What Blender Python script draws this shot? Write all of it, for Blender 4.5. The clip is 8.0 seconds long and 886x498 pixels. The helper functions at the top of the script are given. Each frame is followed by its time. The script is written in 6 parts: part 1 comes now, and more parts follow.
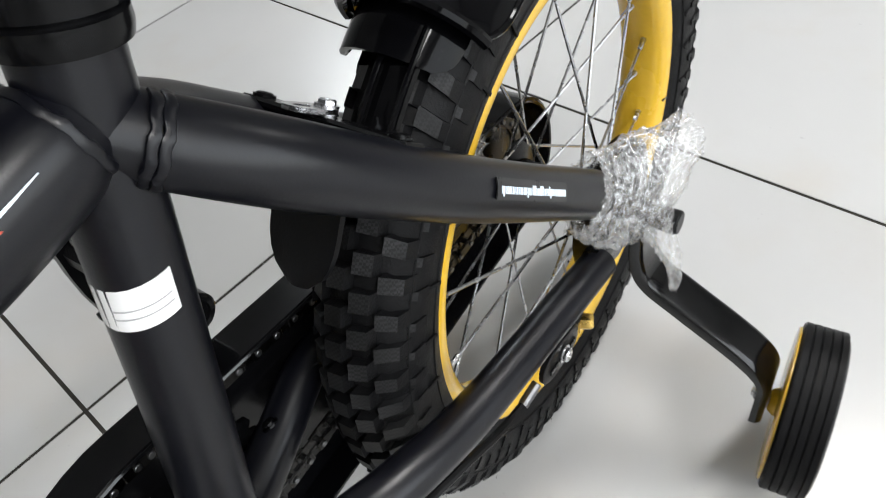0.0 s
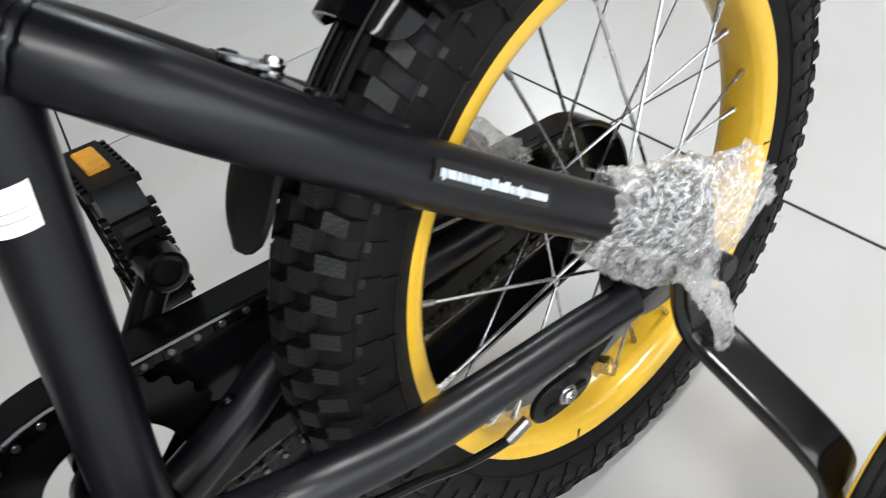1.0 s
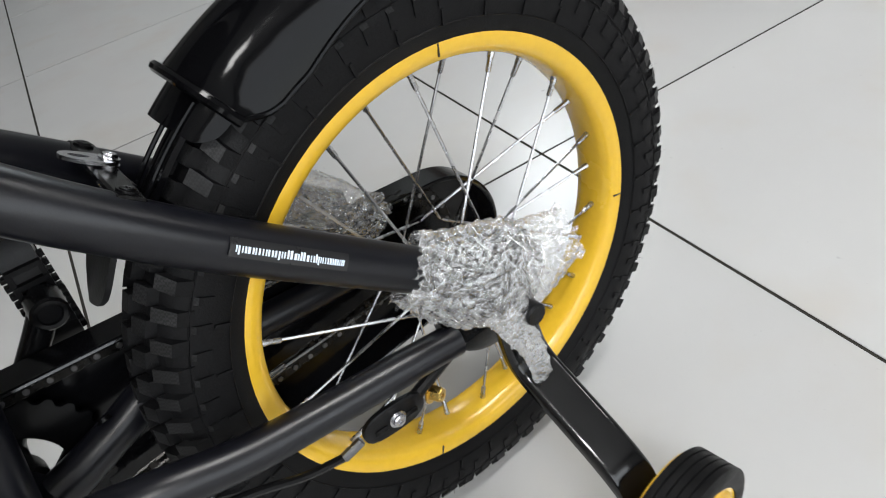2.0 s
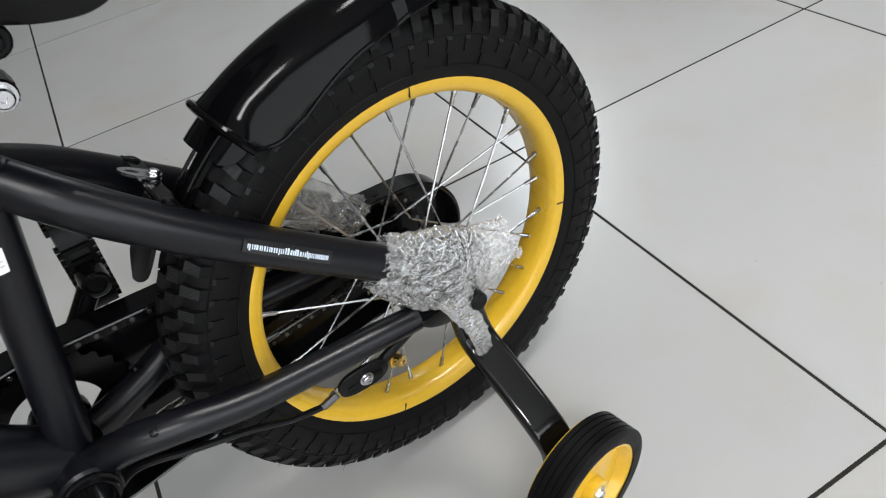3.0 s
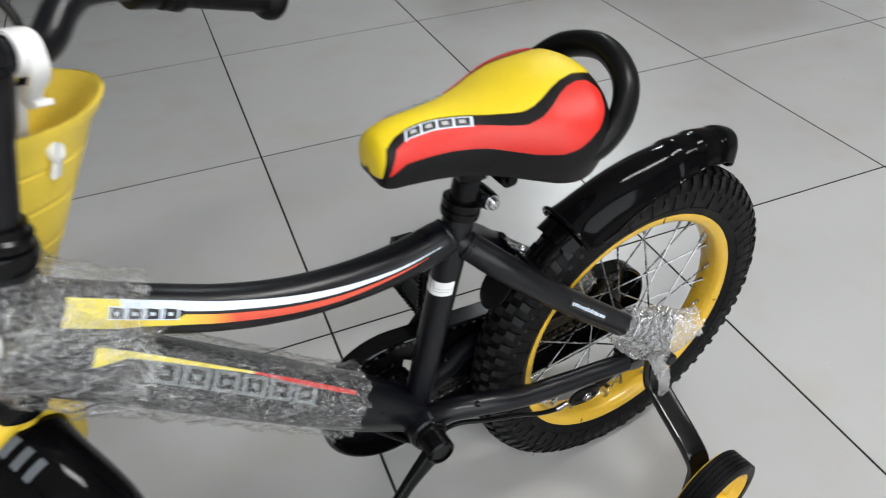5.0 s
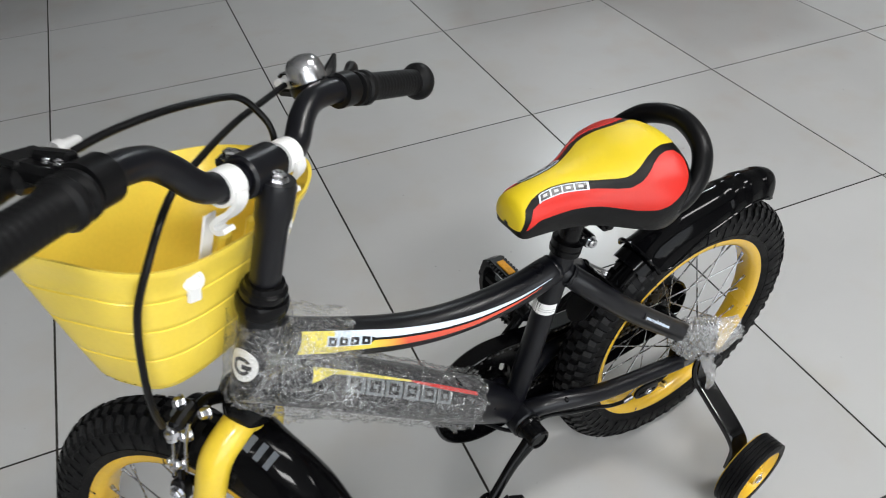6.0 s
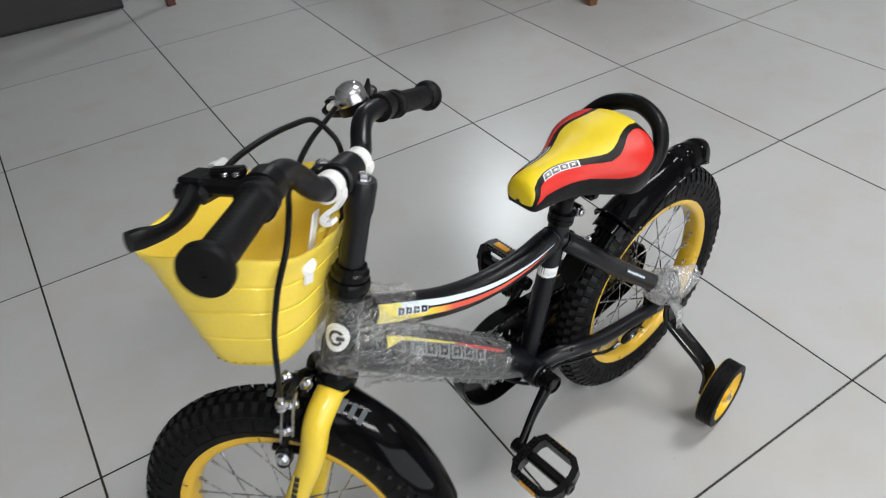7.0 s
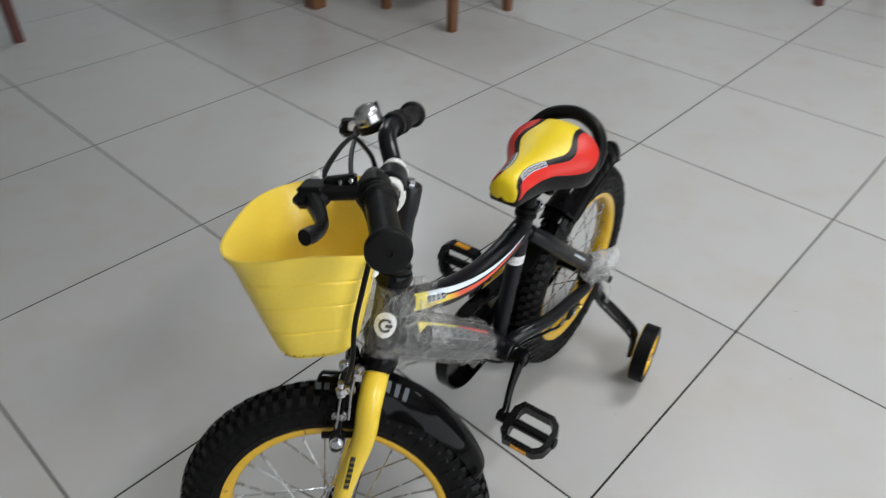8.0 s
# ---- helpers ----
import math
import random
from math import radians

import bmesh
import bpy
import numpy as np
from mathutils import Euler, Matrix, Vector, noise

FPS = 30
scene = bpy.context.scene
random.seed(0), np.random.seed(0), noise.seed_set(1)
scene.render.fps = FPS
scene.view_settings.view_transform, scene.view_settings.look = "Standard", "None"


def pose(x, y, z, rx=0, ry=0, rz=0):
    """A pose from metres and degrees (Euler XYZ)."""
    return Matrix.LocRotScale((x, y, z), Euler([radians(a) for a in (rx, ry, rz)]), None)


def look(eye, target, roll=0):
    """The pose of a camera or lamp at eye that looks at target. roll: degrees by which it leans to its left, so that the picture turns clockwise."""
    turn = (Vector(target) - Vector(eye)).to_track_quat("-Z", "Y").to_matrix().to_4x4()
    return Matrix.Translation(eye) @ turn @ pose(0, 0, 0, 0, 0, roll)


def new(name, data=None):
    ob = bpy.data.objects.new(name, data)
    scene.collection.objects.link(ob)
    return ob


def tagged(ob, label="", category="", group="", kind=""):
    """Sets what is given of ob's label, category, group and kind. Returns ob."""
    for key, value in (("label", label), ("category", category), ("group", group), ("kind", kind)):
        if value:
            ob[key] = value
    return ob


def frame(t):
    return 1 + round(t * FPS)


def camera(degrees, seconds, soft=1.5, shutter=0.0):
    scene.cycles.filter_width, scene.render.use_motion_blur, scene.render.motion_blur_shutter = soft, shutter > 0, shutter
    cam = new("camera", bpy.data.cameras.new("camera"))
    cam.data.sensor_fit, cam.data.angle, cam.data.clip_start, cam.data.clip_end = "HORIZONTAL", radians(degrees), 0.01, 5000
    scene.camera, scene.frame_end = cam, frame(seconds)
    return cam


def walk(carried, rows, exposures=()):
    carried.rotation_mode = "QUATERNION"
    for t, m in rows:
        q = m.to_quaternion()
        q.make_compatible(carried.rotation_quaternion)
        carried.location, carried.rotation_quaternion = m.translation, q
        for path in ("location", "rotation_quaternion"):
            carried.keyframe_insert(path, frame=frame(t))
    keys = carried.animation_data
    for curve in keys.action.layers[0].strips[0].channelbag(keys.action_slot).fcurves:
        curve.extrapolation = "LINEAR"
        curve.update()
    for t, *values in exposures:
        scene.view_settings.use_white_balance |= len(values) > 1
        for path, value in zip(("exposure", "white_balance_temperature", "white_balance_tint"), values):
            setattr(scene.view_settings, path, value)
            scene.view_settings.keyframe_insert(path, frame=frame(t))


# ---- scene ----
cam = camera(63.99, 8.0, 1.0, 0.4)
PATH = [
    (0, (-1.1671, 0.0558, 0.5375), (-0.5312, 0.8566, -0.5599), -13.56),
    (0.5, (-1.1416, 0.0479, 0.5132), (-0.5753, 0.9796, -0.5169), -16.62),
    (1, (-1.1054, 0.0030, 0.4856), (-0.6771, 1.0835, -0.4626), -16.48),
    (1.5, (-1.0535, -0.0395, 0.5017), (-0.6346, 1.0725, -0.4137), -15.94),
    (2, (-1.0328, -0.0800, 0.5253), (-0.6154, 1.0119, -0.4147), -16.07),
    (3.5, (-1.0474, -0.1842, 0.6508), (-0.6488, 0.8625, -0.3470), -11.63),
    (4, (-1.0853, -0.1902, 0.6946), (-0.6918, 0.8576, -0.3041), -10.42),
    (4.5, (-1.1918, -0.1994, 0.7553), (-0.7901, 0.8683, -0.2187), -7.73),
    (5, (-1.3184, -0.2309, 0.8304), (-0.9018, 0.8582, -0.1132), -2.13),
    (6.5, (-1.5391, -0.2821, 1.0183), (-1.0751, 0.7442, 0.0277), -2.43),
    (7, (-1.6447, -0.3272, 1.0413), (-1.0488, 0.6685, 0.0908), -3.78),
    (7.5, (-1.7917, -0.3502, 1.0762), (-1.1449, 0.5995, 0.1120), -2.57),
    (8, (-1.8864, -0.2865, 1.0974), (-1.0081, 0.5136, 0.1817), 1.09),
]
walk(cam, [(t, look(eye, target, roll)) for t, eye, target, roll in PATH], [(0.0, 0.57), (1.0, 0.65), (2.0, 0.35), (4.0, 0.08), (6.5, 0.07), (8.0, -0.15)])

# ---- world, lamps, exposure ----
world = bpy.data.worlds.new("world")
scene.world = world
world.use_nodes = True
sky = world.node_tree.nodes.new("ShaderNodeTexSky")
sky.sky_type, sky.sun_disc, sky.sun_elevation, sky.sun_rotation = "NISHITA", False, radians(40), radians(120)
world.node_tree.links.new(sky.outputs[0], world.node_tree.nodes["Background"].inputs[0])
world.node_tree.nodes["Background"].inputs[1].default_value = 0.08

CEIL = 2.85
# Unseen panels: the first from the floor glare, the rest added for brightness.
PANELS = [(1.5, 3.75, 0.6, 0.6, 37), (0.3, -0.15, 1.2, 0.36, 39), (2.7, -1.05, 0.6, 0.6, 10), (-1.5, -1.95, 1.2, 0.36, 46)]


def ceiling_lamp(x, y, w, d, watts):
    data = bpy.data.lights.new("panel_lamp", "AREA")
    data.shape, data.size, data.size_y, data.energy, data.color = "RECTANGLE", w * 0.96, d * 0.96, watts, (0.86, 0.95, 1.0) if y > 3 else (1.0, 0.995, 0.985)
    lamp = new("panel_lamp", data)
    lamp.matrix_world = pose(x, y, CEIL - 0.035)
    return lamp


for panel in PANELS:
    ceiling_lamp(*panel)

# unseen window assumed behind the camera; its lamp adds light from the south
WIN = (-3.0, 1.2, 0.35, 2.45)  # x from, x to, sill, head, in the south wall
data = bpy.data.lights.new("assumed_window_light", "AREA")
data.shape, data.size, data.size_y, data.energy, data.color = "RECTANGLE", WIN[1] - WIN[0], WIN[3] - WIN[2], 72, (0.95, 0.98, 1.0)
window_lamp = new("assumed_window_light", data)
window_lamp.matrix_world = pose((WIN[0] + WIN[1]) / 2, -3.06, (WIN[2] + WIN[3]) / 2, 90, 0, 0)

# ---- materials ----


def shader(name):
    m = bpy.data.materials.new(name)
    m.use_nodes = True
    t = m.node_tree
    return m, t, t.nodes["Principled BSDF"]


def mat(name, col, rough=0.5, metal=0.0, var=0.12, scale=30.0, bump=0.0, bscale=300.0, coat=0.0, rvar=0.12, detail=6.0, spec=0.5):
    """A procedural surface: colour that varies at two scales, uneven gloss, fine relief."""
    m, t, b = shader(name)
    co = t.nodes.new("ShaderNodeTexCoord")
    big, small = t.nodes.new("ShaderNodeTexNoise"), t.nodes.new("ShaderNodeTexNoise")
    big.inputs["Scale"].default_value, big.inputs["Detail"].default_value = scale, detail
    small.inputs["Scale"].default_value, small.inputs["Detail"].default_value = bscale, 4
    for n in (big, small):
        t.links.new(co.outputs["Object"], n.inputs["Vector"])
    add = t.nodes.new("ShaderNodeMath")
    add.operation = "ADD"
    t.links.new(big.outputs[0], add.inputs[0])
    t.links.new(small.outputs[0], add.inputs[1])
    ramp = t.nodes.new("ShaderNodeMapRange")
    ramp.inputs[1].default_value, ramp.inputs[2].default_value = 0.6, 1.4
    ramp.inputs[3].default_value, ramp.inputs[4].default_value = 1 - var, 1 + var
    t.links.new(add.outputs[0], ramp.inputs[0])
    mul = t.nodes.new("ShaderNodeVectorMath")
    mul.operation = "SCALE"
    mul.inputs[0].default_value = col
    t.links.new(ramp.outputs[0], mul.inputs["Scale"])
    t.links.new(mul.outputs[0], b.inputs["Base Color"])
    rr = t.nodes.new("ShaderNodeMapRange")
    rr.inputs[1].default_value, rr.inputs[2].default_value = 0.3, 0.7
    rr.inputs[3].default_value, rr.inputs[4].default_value = rough * (1 - rvar), min(1, rough * (1 + rvar))
    t.links.new(big.outputs[0], rr.inputs[0])
    t.links.new(rr.outputs[0], b.inputs["Roughness"])
    b.inputs["Metallic"].default_value = metal
    b.inputs["Specular IOR Level"].default_value = spec
    b.inputs["Coat Weight"].default_value = coat
    b.inputs["Coat Roughness"].default_value = 0.08
    if bump:
        bp = t.nodes.new("ShaderNodeBump")
        bp.inputs["Strength"].default_value, bp.inputs["Distance"].default_value = bump, 0.001
        t.links.new(small.outputs[0], bp.inputs["Height"])
        t.links.new(bp.outputs[0], b.inputs["Normal"])
    return m


FRAME = mat("black_satin_paint", (0.0036, 0.0038, 0.0058), 0.31, 0, 0.2, 25, 0.05, 900, 0.0, spec=0.34)
GLOSSB = mat("glossy_black_plastic", (0.002, 0.002, 0.0024), 0.085, 0, 0.2, 18, 0.03, 60, 0.0, 0.3, spec=0.115)
CASEB = mat("black_sheen_plastic", (0.003, 0.003, 0.0036), 0.16, 0, 0.2, 18, 0.03, 60, 0.0, 0.3, spec=0.22)
BLACKP = mat("black_plastic", (0.004, 0.004, 0.0045), 0.34, 0, 0.25, 40, 0.12, 700, spec=0.18)
BLACKM = mat("black_enamelled_steel", (0.003, 0.003, 0.0034), 0.20, 0, 0.25, 30, 0.05, 300, spec=0.17)
RUBBER = mat("tyre_rubber", (0.0045, 0.0045, 0.005), 0.50, 0, 0.3, 60, 0.25, 900, 0, 0.2, spec=0.13)


def hatched_rubber():
    """Tread tops: the light and dark of a fine moulded cross-hatch, painted as checks."""
    m, t, b = shader("hatched_tread_rubber")
    co, ch = t.nodes.new("ShaderNodeTexCoord"), t.nodes.new("ShaderNodeTexChecker")
    ch.inputs["Scale"].default_value = 800
    ch.inputs["Color1"].default_value, ch.inputs["Color2"].default_value = (0.006, 0.006, 0.0064, 1), (0.019, 0.019, 0.020, 1)
    n = t.nodes.new("ShaderNodeTexNoise")
    n.inputs["Scale"].default_value = 45
    mr = t.nodes.new("ShaderNodeMapRange")
    mr.inputs[1].default_value, mr.inputs[2].default_value, mr.inputs[3].default_value, mr.inputs[4].default_value = 0.35, 0.65, 0.45, 1.2
    mul = t.nodes.new("ShaderNodeVectorMath")
    mul.operation = "SCALE"
    t.links.new(co.outputs["Object"], ch.inputs["Vector"])
    t.links.new(co.outputs["Object"], n.inputs["Vector"])
    t.links.new(n.outputs[0], mr.inputs[0])
    t.links.new(ch.outputs[0], mul.inputs[0])
    t.links.new(mr.outputs[0], mul.inputs["Scale"])
    t.links.new(mul.outputs[0], b.inputs["Base Color"])
    b.inputs["Roughness"].default_value, b.inputs["Specular IOR Level"].default_value = 0.50, 0.22
    return m


KNOBTOP = hatched_rubber()
GRIPR = mat("soft_black_rubber", (0.006, 0.006, 0.0065), 0.42, 0, 0.2, 80, 0.25, 1200, spec=0.14)
ARMB = mat("black_gloss_steel", (0.003, 0.003, 0.0034), 0.13, 0, 0.2, 30, 0.03, 200, spec=0.5)
YELLOWM = mat("yellow_enamel", (0.70, 0.43, 0.03), 0.25, 0, 0.05, 12, 0.04, 200, 0.3)
YELLOWF = mat("bright_yellow_enamel", (0.80, 0.57, 0.045), 0.22, 0, 0.05, 12, 0.04, 200, 0.3)
YELLOWP = mat("yellow_plastic", (0.92, 0.69, 0.085), 0.32, 0, 0.04, 12, 0.08, 250)
YELLOWS = mat("yellow_vinyl", (0.80, 0.60, 0.015), 0.34, 0, 0.05, 30, 0.25, 1400)
REDS = mat("red_vinyl", (0.62, 0.020, 0.012), 0.34, 0, 0.06, 30, 0.25, 1400, spec=0.40)
BLACKS = mat("black_vinyl", (0.004, 0.004, 0.0045), 0.34, 0, 0.2, 30, 0.25, 1400, spec=0.20)
CHROME = mat("bright_zinc", (0.56, 0.56, 0.58), 0.22, 1, 0.1, 80, 0.1, 900)
PINM = mat("dull_steel", (0.16, 0.16, 0.165), 0.35, 1, 0.2, 80)
SPOKEM = mat("spoke_steel", (0.42, 0.42, 0.43), 0.26, 1, 0.15, 80)
BRASS = mat("brass", (0.62, 0.42, 0.12), 0.28, 1, 0.15, 80)
WHITEP = mat("white_plastic", (0.80, 0.80, 0.79), 0.4, 0, 0.03, 40)
WHITET = mat("white_reflective_tape", (0.88, 0.88, 0.88), 0.35, 0, 0.03, 60, 0.1, 900)
STRIPEW = mat("white_decal", (0.66, 0.75, 0.86), 0.35, 0, 0.03, 40)
DECALY = mat("lemon_yellow_decal", (0.82, 0.70, 0.10), 0.35, 0, 0.04, 40)
DECALB = mat("black_decal", (0.01, 0.01, 0.011), 0.3, 0, 0.1, 40)
DECALP = mat("pale_grey_print", (0.45, 0.45, 0.46), 0.35, 0, 0.1, 40)
DECALG = mat("grey_decal", (0.15, 0.17, 0.18), 0.35, 0, 0.1, 40)
AMBER = mat("amber_reflector", (0.80, 0.36, 0.02), 0.2, 0, 0.2, 200, 0.8, 900, 0.5)
CHAINM = mat("oiled_steel", (0.026, 0.025, 0.024), 0.28, 1, 0.3, 120)
GROUT = mat("dark_grout", (0.030, 0.028, 0.025), 0.95, 0, 0.3, 60, 0.4, 800, spec=0.05)
# walls and ceiling are unseen; their greys are lowered to weaken bounced light
WALLP = mat("grey_wall_paint", (0.36, 0.36, 0.35), 0.8, 0, 0.03, 3, 0.15, 120)
CEILP = mat("white_ceiling_paint", (0.62, 0.62, 0.61), 0.85, 0, 0.02, 3, 0.1, 120)
DARKW = mat("dark_laminate", (0.016, 0.013, 0.014), 0.35, 0, 0.2, 8, 0.1, 200)


def wood(name, a, b_, rough):
    m, t, b = shader(name)
    co, mp, wv = (t.nodes.new("ShaderNode" + k) for k in ("TexCoord", "Mapping", "TexNoise"))
    mp.inputs["Scale"].default_value = (60, 60, 3)
    wv.inputs["Scale"].default_value, wv.inputs["Detail"].default_value = 1.2, 8
    t.links.new(co.outputs["Object"], mp.inputs[0])
    t.links.new(mp.outputs[0], wv.inputs["Vector"])
    mx = t.nodes.new("ShaderNodeMix")
    mx.data_type = "RGBA"
    mx.inputs["A"].default_value, mx.inputs["B"].default_value = (*a, 1), (*b_, 1)
    t.links.new(wv.outputs[0], mx.inputs["Factor"])
    t.links.new(mx.outputs["Result"], b.inputs["Base Color"])
    b.inputs["Roughness"].default_value = rough
    return m


WOOD = wood("brown_polished_wood", (0.09, 0.035, 0.015), (0.22, 0.10, 0.045), 0.35)
REDWOOD = wood("dark_red_wood", (0.05, 0.012, 0.010), (0.12, 0.03, 0.022), 0.35)


def tile_material():
    m, t, b = shader("pale_vitrified_tile")
    co, info = t.nodes.new("ShaderNodeTexCoord"), t.nodes.new("ShaderNodeObjectInfo")
    off = t.nodes.new("ShaderNodeVectorMath")
    off.operation = "ADD"
    sc = t.nodes.new("ShaderNodeVectorMath")
    sc.operation = "SCALE"
    sc.inputs[0].default_value = (37, 53, 11)
    t.links.new(info.outputs["Random"], sc.inputs["Scale"])
    t.links.new(co.outputs["Object"], off.inputs[0])
    t.links.new(sc.outputs[0], off.inputs[1])
    cloud, speck, grit = (t.nodes.new("ShaderNodeTexNoise") for _ in range(3))
    for n, s, d in ((cloud, 4, 5), (speck, 260, 2), (grit, 45, 6)):
        n.inputs["Scale"].default_value, n.inputs["Detail"].default_value = s, d
        t.links.new(off.outputs[0], n.inputs["Vector"])
    ramp = t.nodes.new("ShaderNodeValToRGB")
    ramp.color_ramp.elements[0].position, ramp.color_ramp.elements[0].color = 0.3, (0.435, 0.437, 0.434, 1)
    ramp.color_ramp.elements[1].position, ramp.color_ramp.elements[1].color = 0.7, (0.457, 0.459, 0.456, 1)
    t.links.new(cloud.outputs[0], ramp.inputs[0])
    # sparse small grey specks of the tile body
    sp = t.nodes.new("ShaderNodeMapRange")
    sp.inputs[1].default_value, sp.inputs[2].default_value, sp.inputs[3].default_value, sp.inputs[4].default_value = 0.72, 0.80, 1.0, 0.92
    t.links.new(speck.outputs[0], sp.inputs[0])
    tone = t.nodes.new("ShaderNodeMapRange")
    tone.inputs[3].default_value, tone.inputs[4].default_value = 0.965, 1.03
    t.links.new(info.outputs["Random"], tone.inputs[0])
    mu = t.nodes.new("ShaderNodeMath")
    mu.operation = "MULTIPLY"
    t.links.new(sp.outputs[0], mu.inputs[0])
    t.links.new(tone.outputs[0], mu.inputs[1])
    # a few dark specks of dirt and faint brownish smears
    dirt, smear = t.nodes.new("ShaderNodeTexNoise"), t.nodes.new("ShaderNodeTexNoise")
    for n, sc_, d in ((dirt, 62, 1), (smear, 7, 7)):
        n.inputs["Scale"].default_value, n.inputs["Detail"].default_value = sc_, d
        t.links.new(off.outputs[0], n.inputs["Vector"])
    dots = t.nodes.new("ShaderNodeMapRange")
    dots.inputs[1].default_value, dots.inputs[2].default_value, dots.inputs[3].default_value, dots.inputs[4].default_value = 0.80, 0.85, 1.0, 0.72
    t.links.new(dirt.outputs[0], dots.inputs[0])
    mu2 = t.nodes.new("ShaderNodeMath")
    mu2.operation = "MULTIPLY"
    t.links.new(mu.outputs[0], mu2.inputs[0])
    t.links.new(dots.outputs[0], mu2.inputs[1])
    stain = t.nodes.new("ShaderNodeMix")
    stain.data_type = "RGBA"
    stain.blend_type = "MULTIPLY"
    stain.inputs["B"].default_value = (0.97, 0.925, 0.87, 1)
    sm = t.nodes.new("ShaderNodeMapRange")
    sm.inputs[1].default_value, sm.inputs[2].default_value, sm.inputs[3].default_value, sm.inputs[4].default_value = 0.52, 0.78, 0.0, 0.9
    t.links.new(smear.outputs[0], sm.inputs[0])
    t.links.new(sm.outputs[0], stain.inputs["Factor"])
    t.links.new(ramp.outputs[0], stain.inputs["A"])
    mul = t.nodes.new("ShaderNodeVectorMath")
    mul.operation = "SCALE"
    t.links.new(stain.outputs["Result"], mul.inputs[0])
    t.links.new(mu2.outputs[0], mul.inputs["Scale"])
    t.links.new(mul.outputs[0], b.inputs["Base Color"])
    rr = t.nodes.new("ShaderNodeMapRange")
    rr.inputs[1].default_value, rr.inputs[2].default_value, rr.inputs[3].default_value, rr.inputs[4].default_value = 0.3, 0.7, 0.255, 0.270
    t.links.new(grit.outputs[0], rr.inputs[0])
    t.links.new(rr.outputs[0], b.inputs["Roughness"])
    bp = t.nodes.new("ShaderNodeBump")
    bp.inputs["Strength"].default_value, bp.inputs["Distance"].default_value = 0.012, 0.001
    t.links.new(grit.outputs[0], bp.inputs["Height"])
    t.links.new(bp.outputs[0], b.inputs["Normal"])
    return m


TILE = tile_material()


def bubble_film(name, clear, scale, low, high, from_=0.35, to_=0.70, gloss=0.78, relief=0.003):
    """Clear polythene film: mostly see-through, with sharp gloss and a little white haze."""
    m, t, b = shader(name)
    out = t.nodes["Material Output"]
    co, n = t.nodes.new("ShaderNodeTexCoord"), t.nodes.new("ShaderNodeTexNoise")
    n.inputs["Scale"].default_value, n.inputs["Detail"].default_value = scale, 5
    t.links.new(co.outputs["Object"], n.inputs["Vector"])
    bp = t.nodes.new("ShaderNodeBump")
    bp.inputs["Strength"].default_value, bp.inputs["Distance"].default_value = 1.0, relief
    t.links.new(n.outputs[0], bp.inputs["Height"])
    gl, df, tr = (t.nodes.new("ShaderNodeBsdf" + k) for k in ("Glossy", "Diffuse", "Transparent"))
    gl.inputs["Roughness"].default_value = 0.07
    gl.inputs["Color"].default_value = (0.9, 0.9, 0.9, 1)
    df.inputs["Color"].default_value = (0.82, 0.82, 0.82, 1)
    tr.inputs["Color"].default_value = (0.97, 0.97, 0.97, 1)
    for s in (gl, df):
        t.links.new(bp.outputs[0], s.inputs["Normal"])
    a, c = t.nodes.new("ShaderNodeMixShader"), t.nodes.new("ShaderNodeMixShader")
    a.inputs[0].default_value = gloss
    t.links.new(df.outputs[0], a.inputs[1])
    t.links.new(gl.outputs[0], a.inputs[2])
    fac = t.nodes.new("ShaderNodeMapRange")
    fac.inputs[1].default_value, fac.inputs[2].default_value = from_, to_
    fac.inputs[3].default_value, fac.inputs[4].default_value = clear * low, min(1, clear * high)
    t.links.new(n.outputs[0], fac.inputs[0])
    t.links.new(fac.outputs[0], c.inputs[0])
    t.links.new(tr.outputs[0], c.inputs[1])
    t.links.new(a.outputs[0], c.inputs[2])
    t.links.new(c.outputs[0], out.inputs["Surface"])
    return m


FILM = bubble_film("bubble_wrap_film", 0.13, 380, 0.35, 3.6, 0.42, 0.70, 0.72, 0.0022)
FILMC = bubble_film("clearer_bubble_wrap_film", 0.11, 380, 0.35, 3.4, 0.42, 0.70, 0.74, 0.0022)
FILMF = bubble_film("thin_bubble_wrap_film", 0.34, 420, 0.4, 1.9)
FILMD = bubble_film("crumpled_bubble_wrap_film", 0.40, 400, 0.45, 1.8, 0.38, 0.68, 0.80, 0.0024)


def stripe_material():
    """Printed stripe that runs from yellow through orange to red along the tube."""
    m, t, b = shader("yellow_to_red_decal")
    co, sx, ramp = t.nodes.new("ShaderNodeTexCoord"), t.nodes.new("ShaderNodeSeparateXYZ"), t.nodes.new("ShaderNodeValToRGB")
    mr = t.nodes.new("ShaderNodeMapRange")
    mr.inputs[1].default_value, mr.inputs[2].default_value = -0.478, -0.436
    t.links.new(co.outputs["Object"], sx.inputs[0])
    t.links.new(sx.outputs[0], mr.inputs[0])
    t.links.new(mr.outputs[0], ramp.inputs[0])
    ramp.color_ramp.elements[0].color = (0.80, 0.62, 0.07, 1)
    ramp.color_ramp.elements[0].position = 0.10
    ramp.color_ramp.elements[1].color = (0.68, 0.09, 0.05, 1)
    ramp.color_ramp.elements.new(0.62).color = (0.80, 0.36, 0.06, 1)
    t.links.new(ramp.outputs[0], b.inputs["Base Color"])
    b.inputs["Roughness"].default_value = 0.35
    return m


STRIPER = stripe_material()
DIFF = bpy.data.materials.new("lit_diffuser")
DIFF.use_nodes = True
DIFF.node_tree.nodes["Principled BSDF"].inputs["Emission Color"].default_value = (1, 0.985, 0.96, 1)
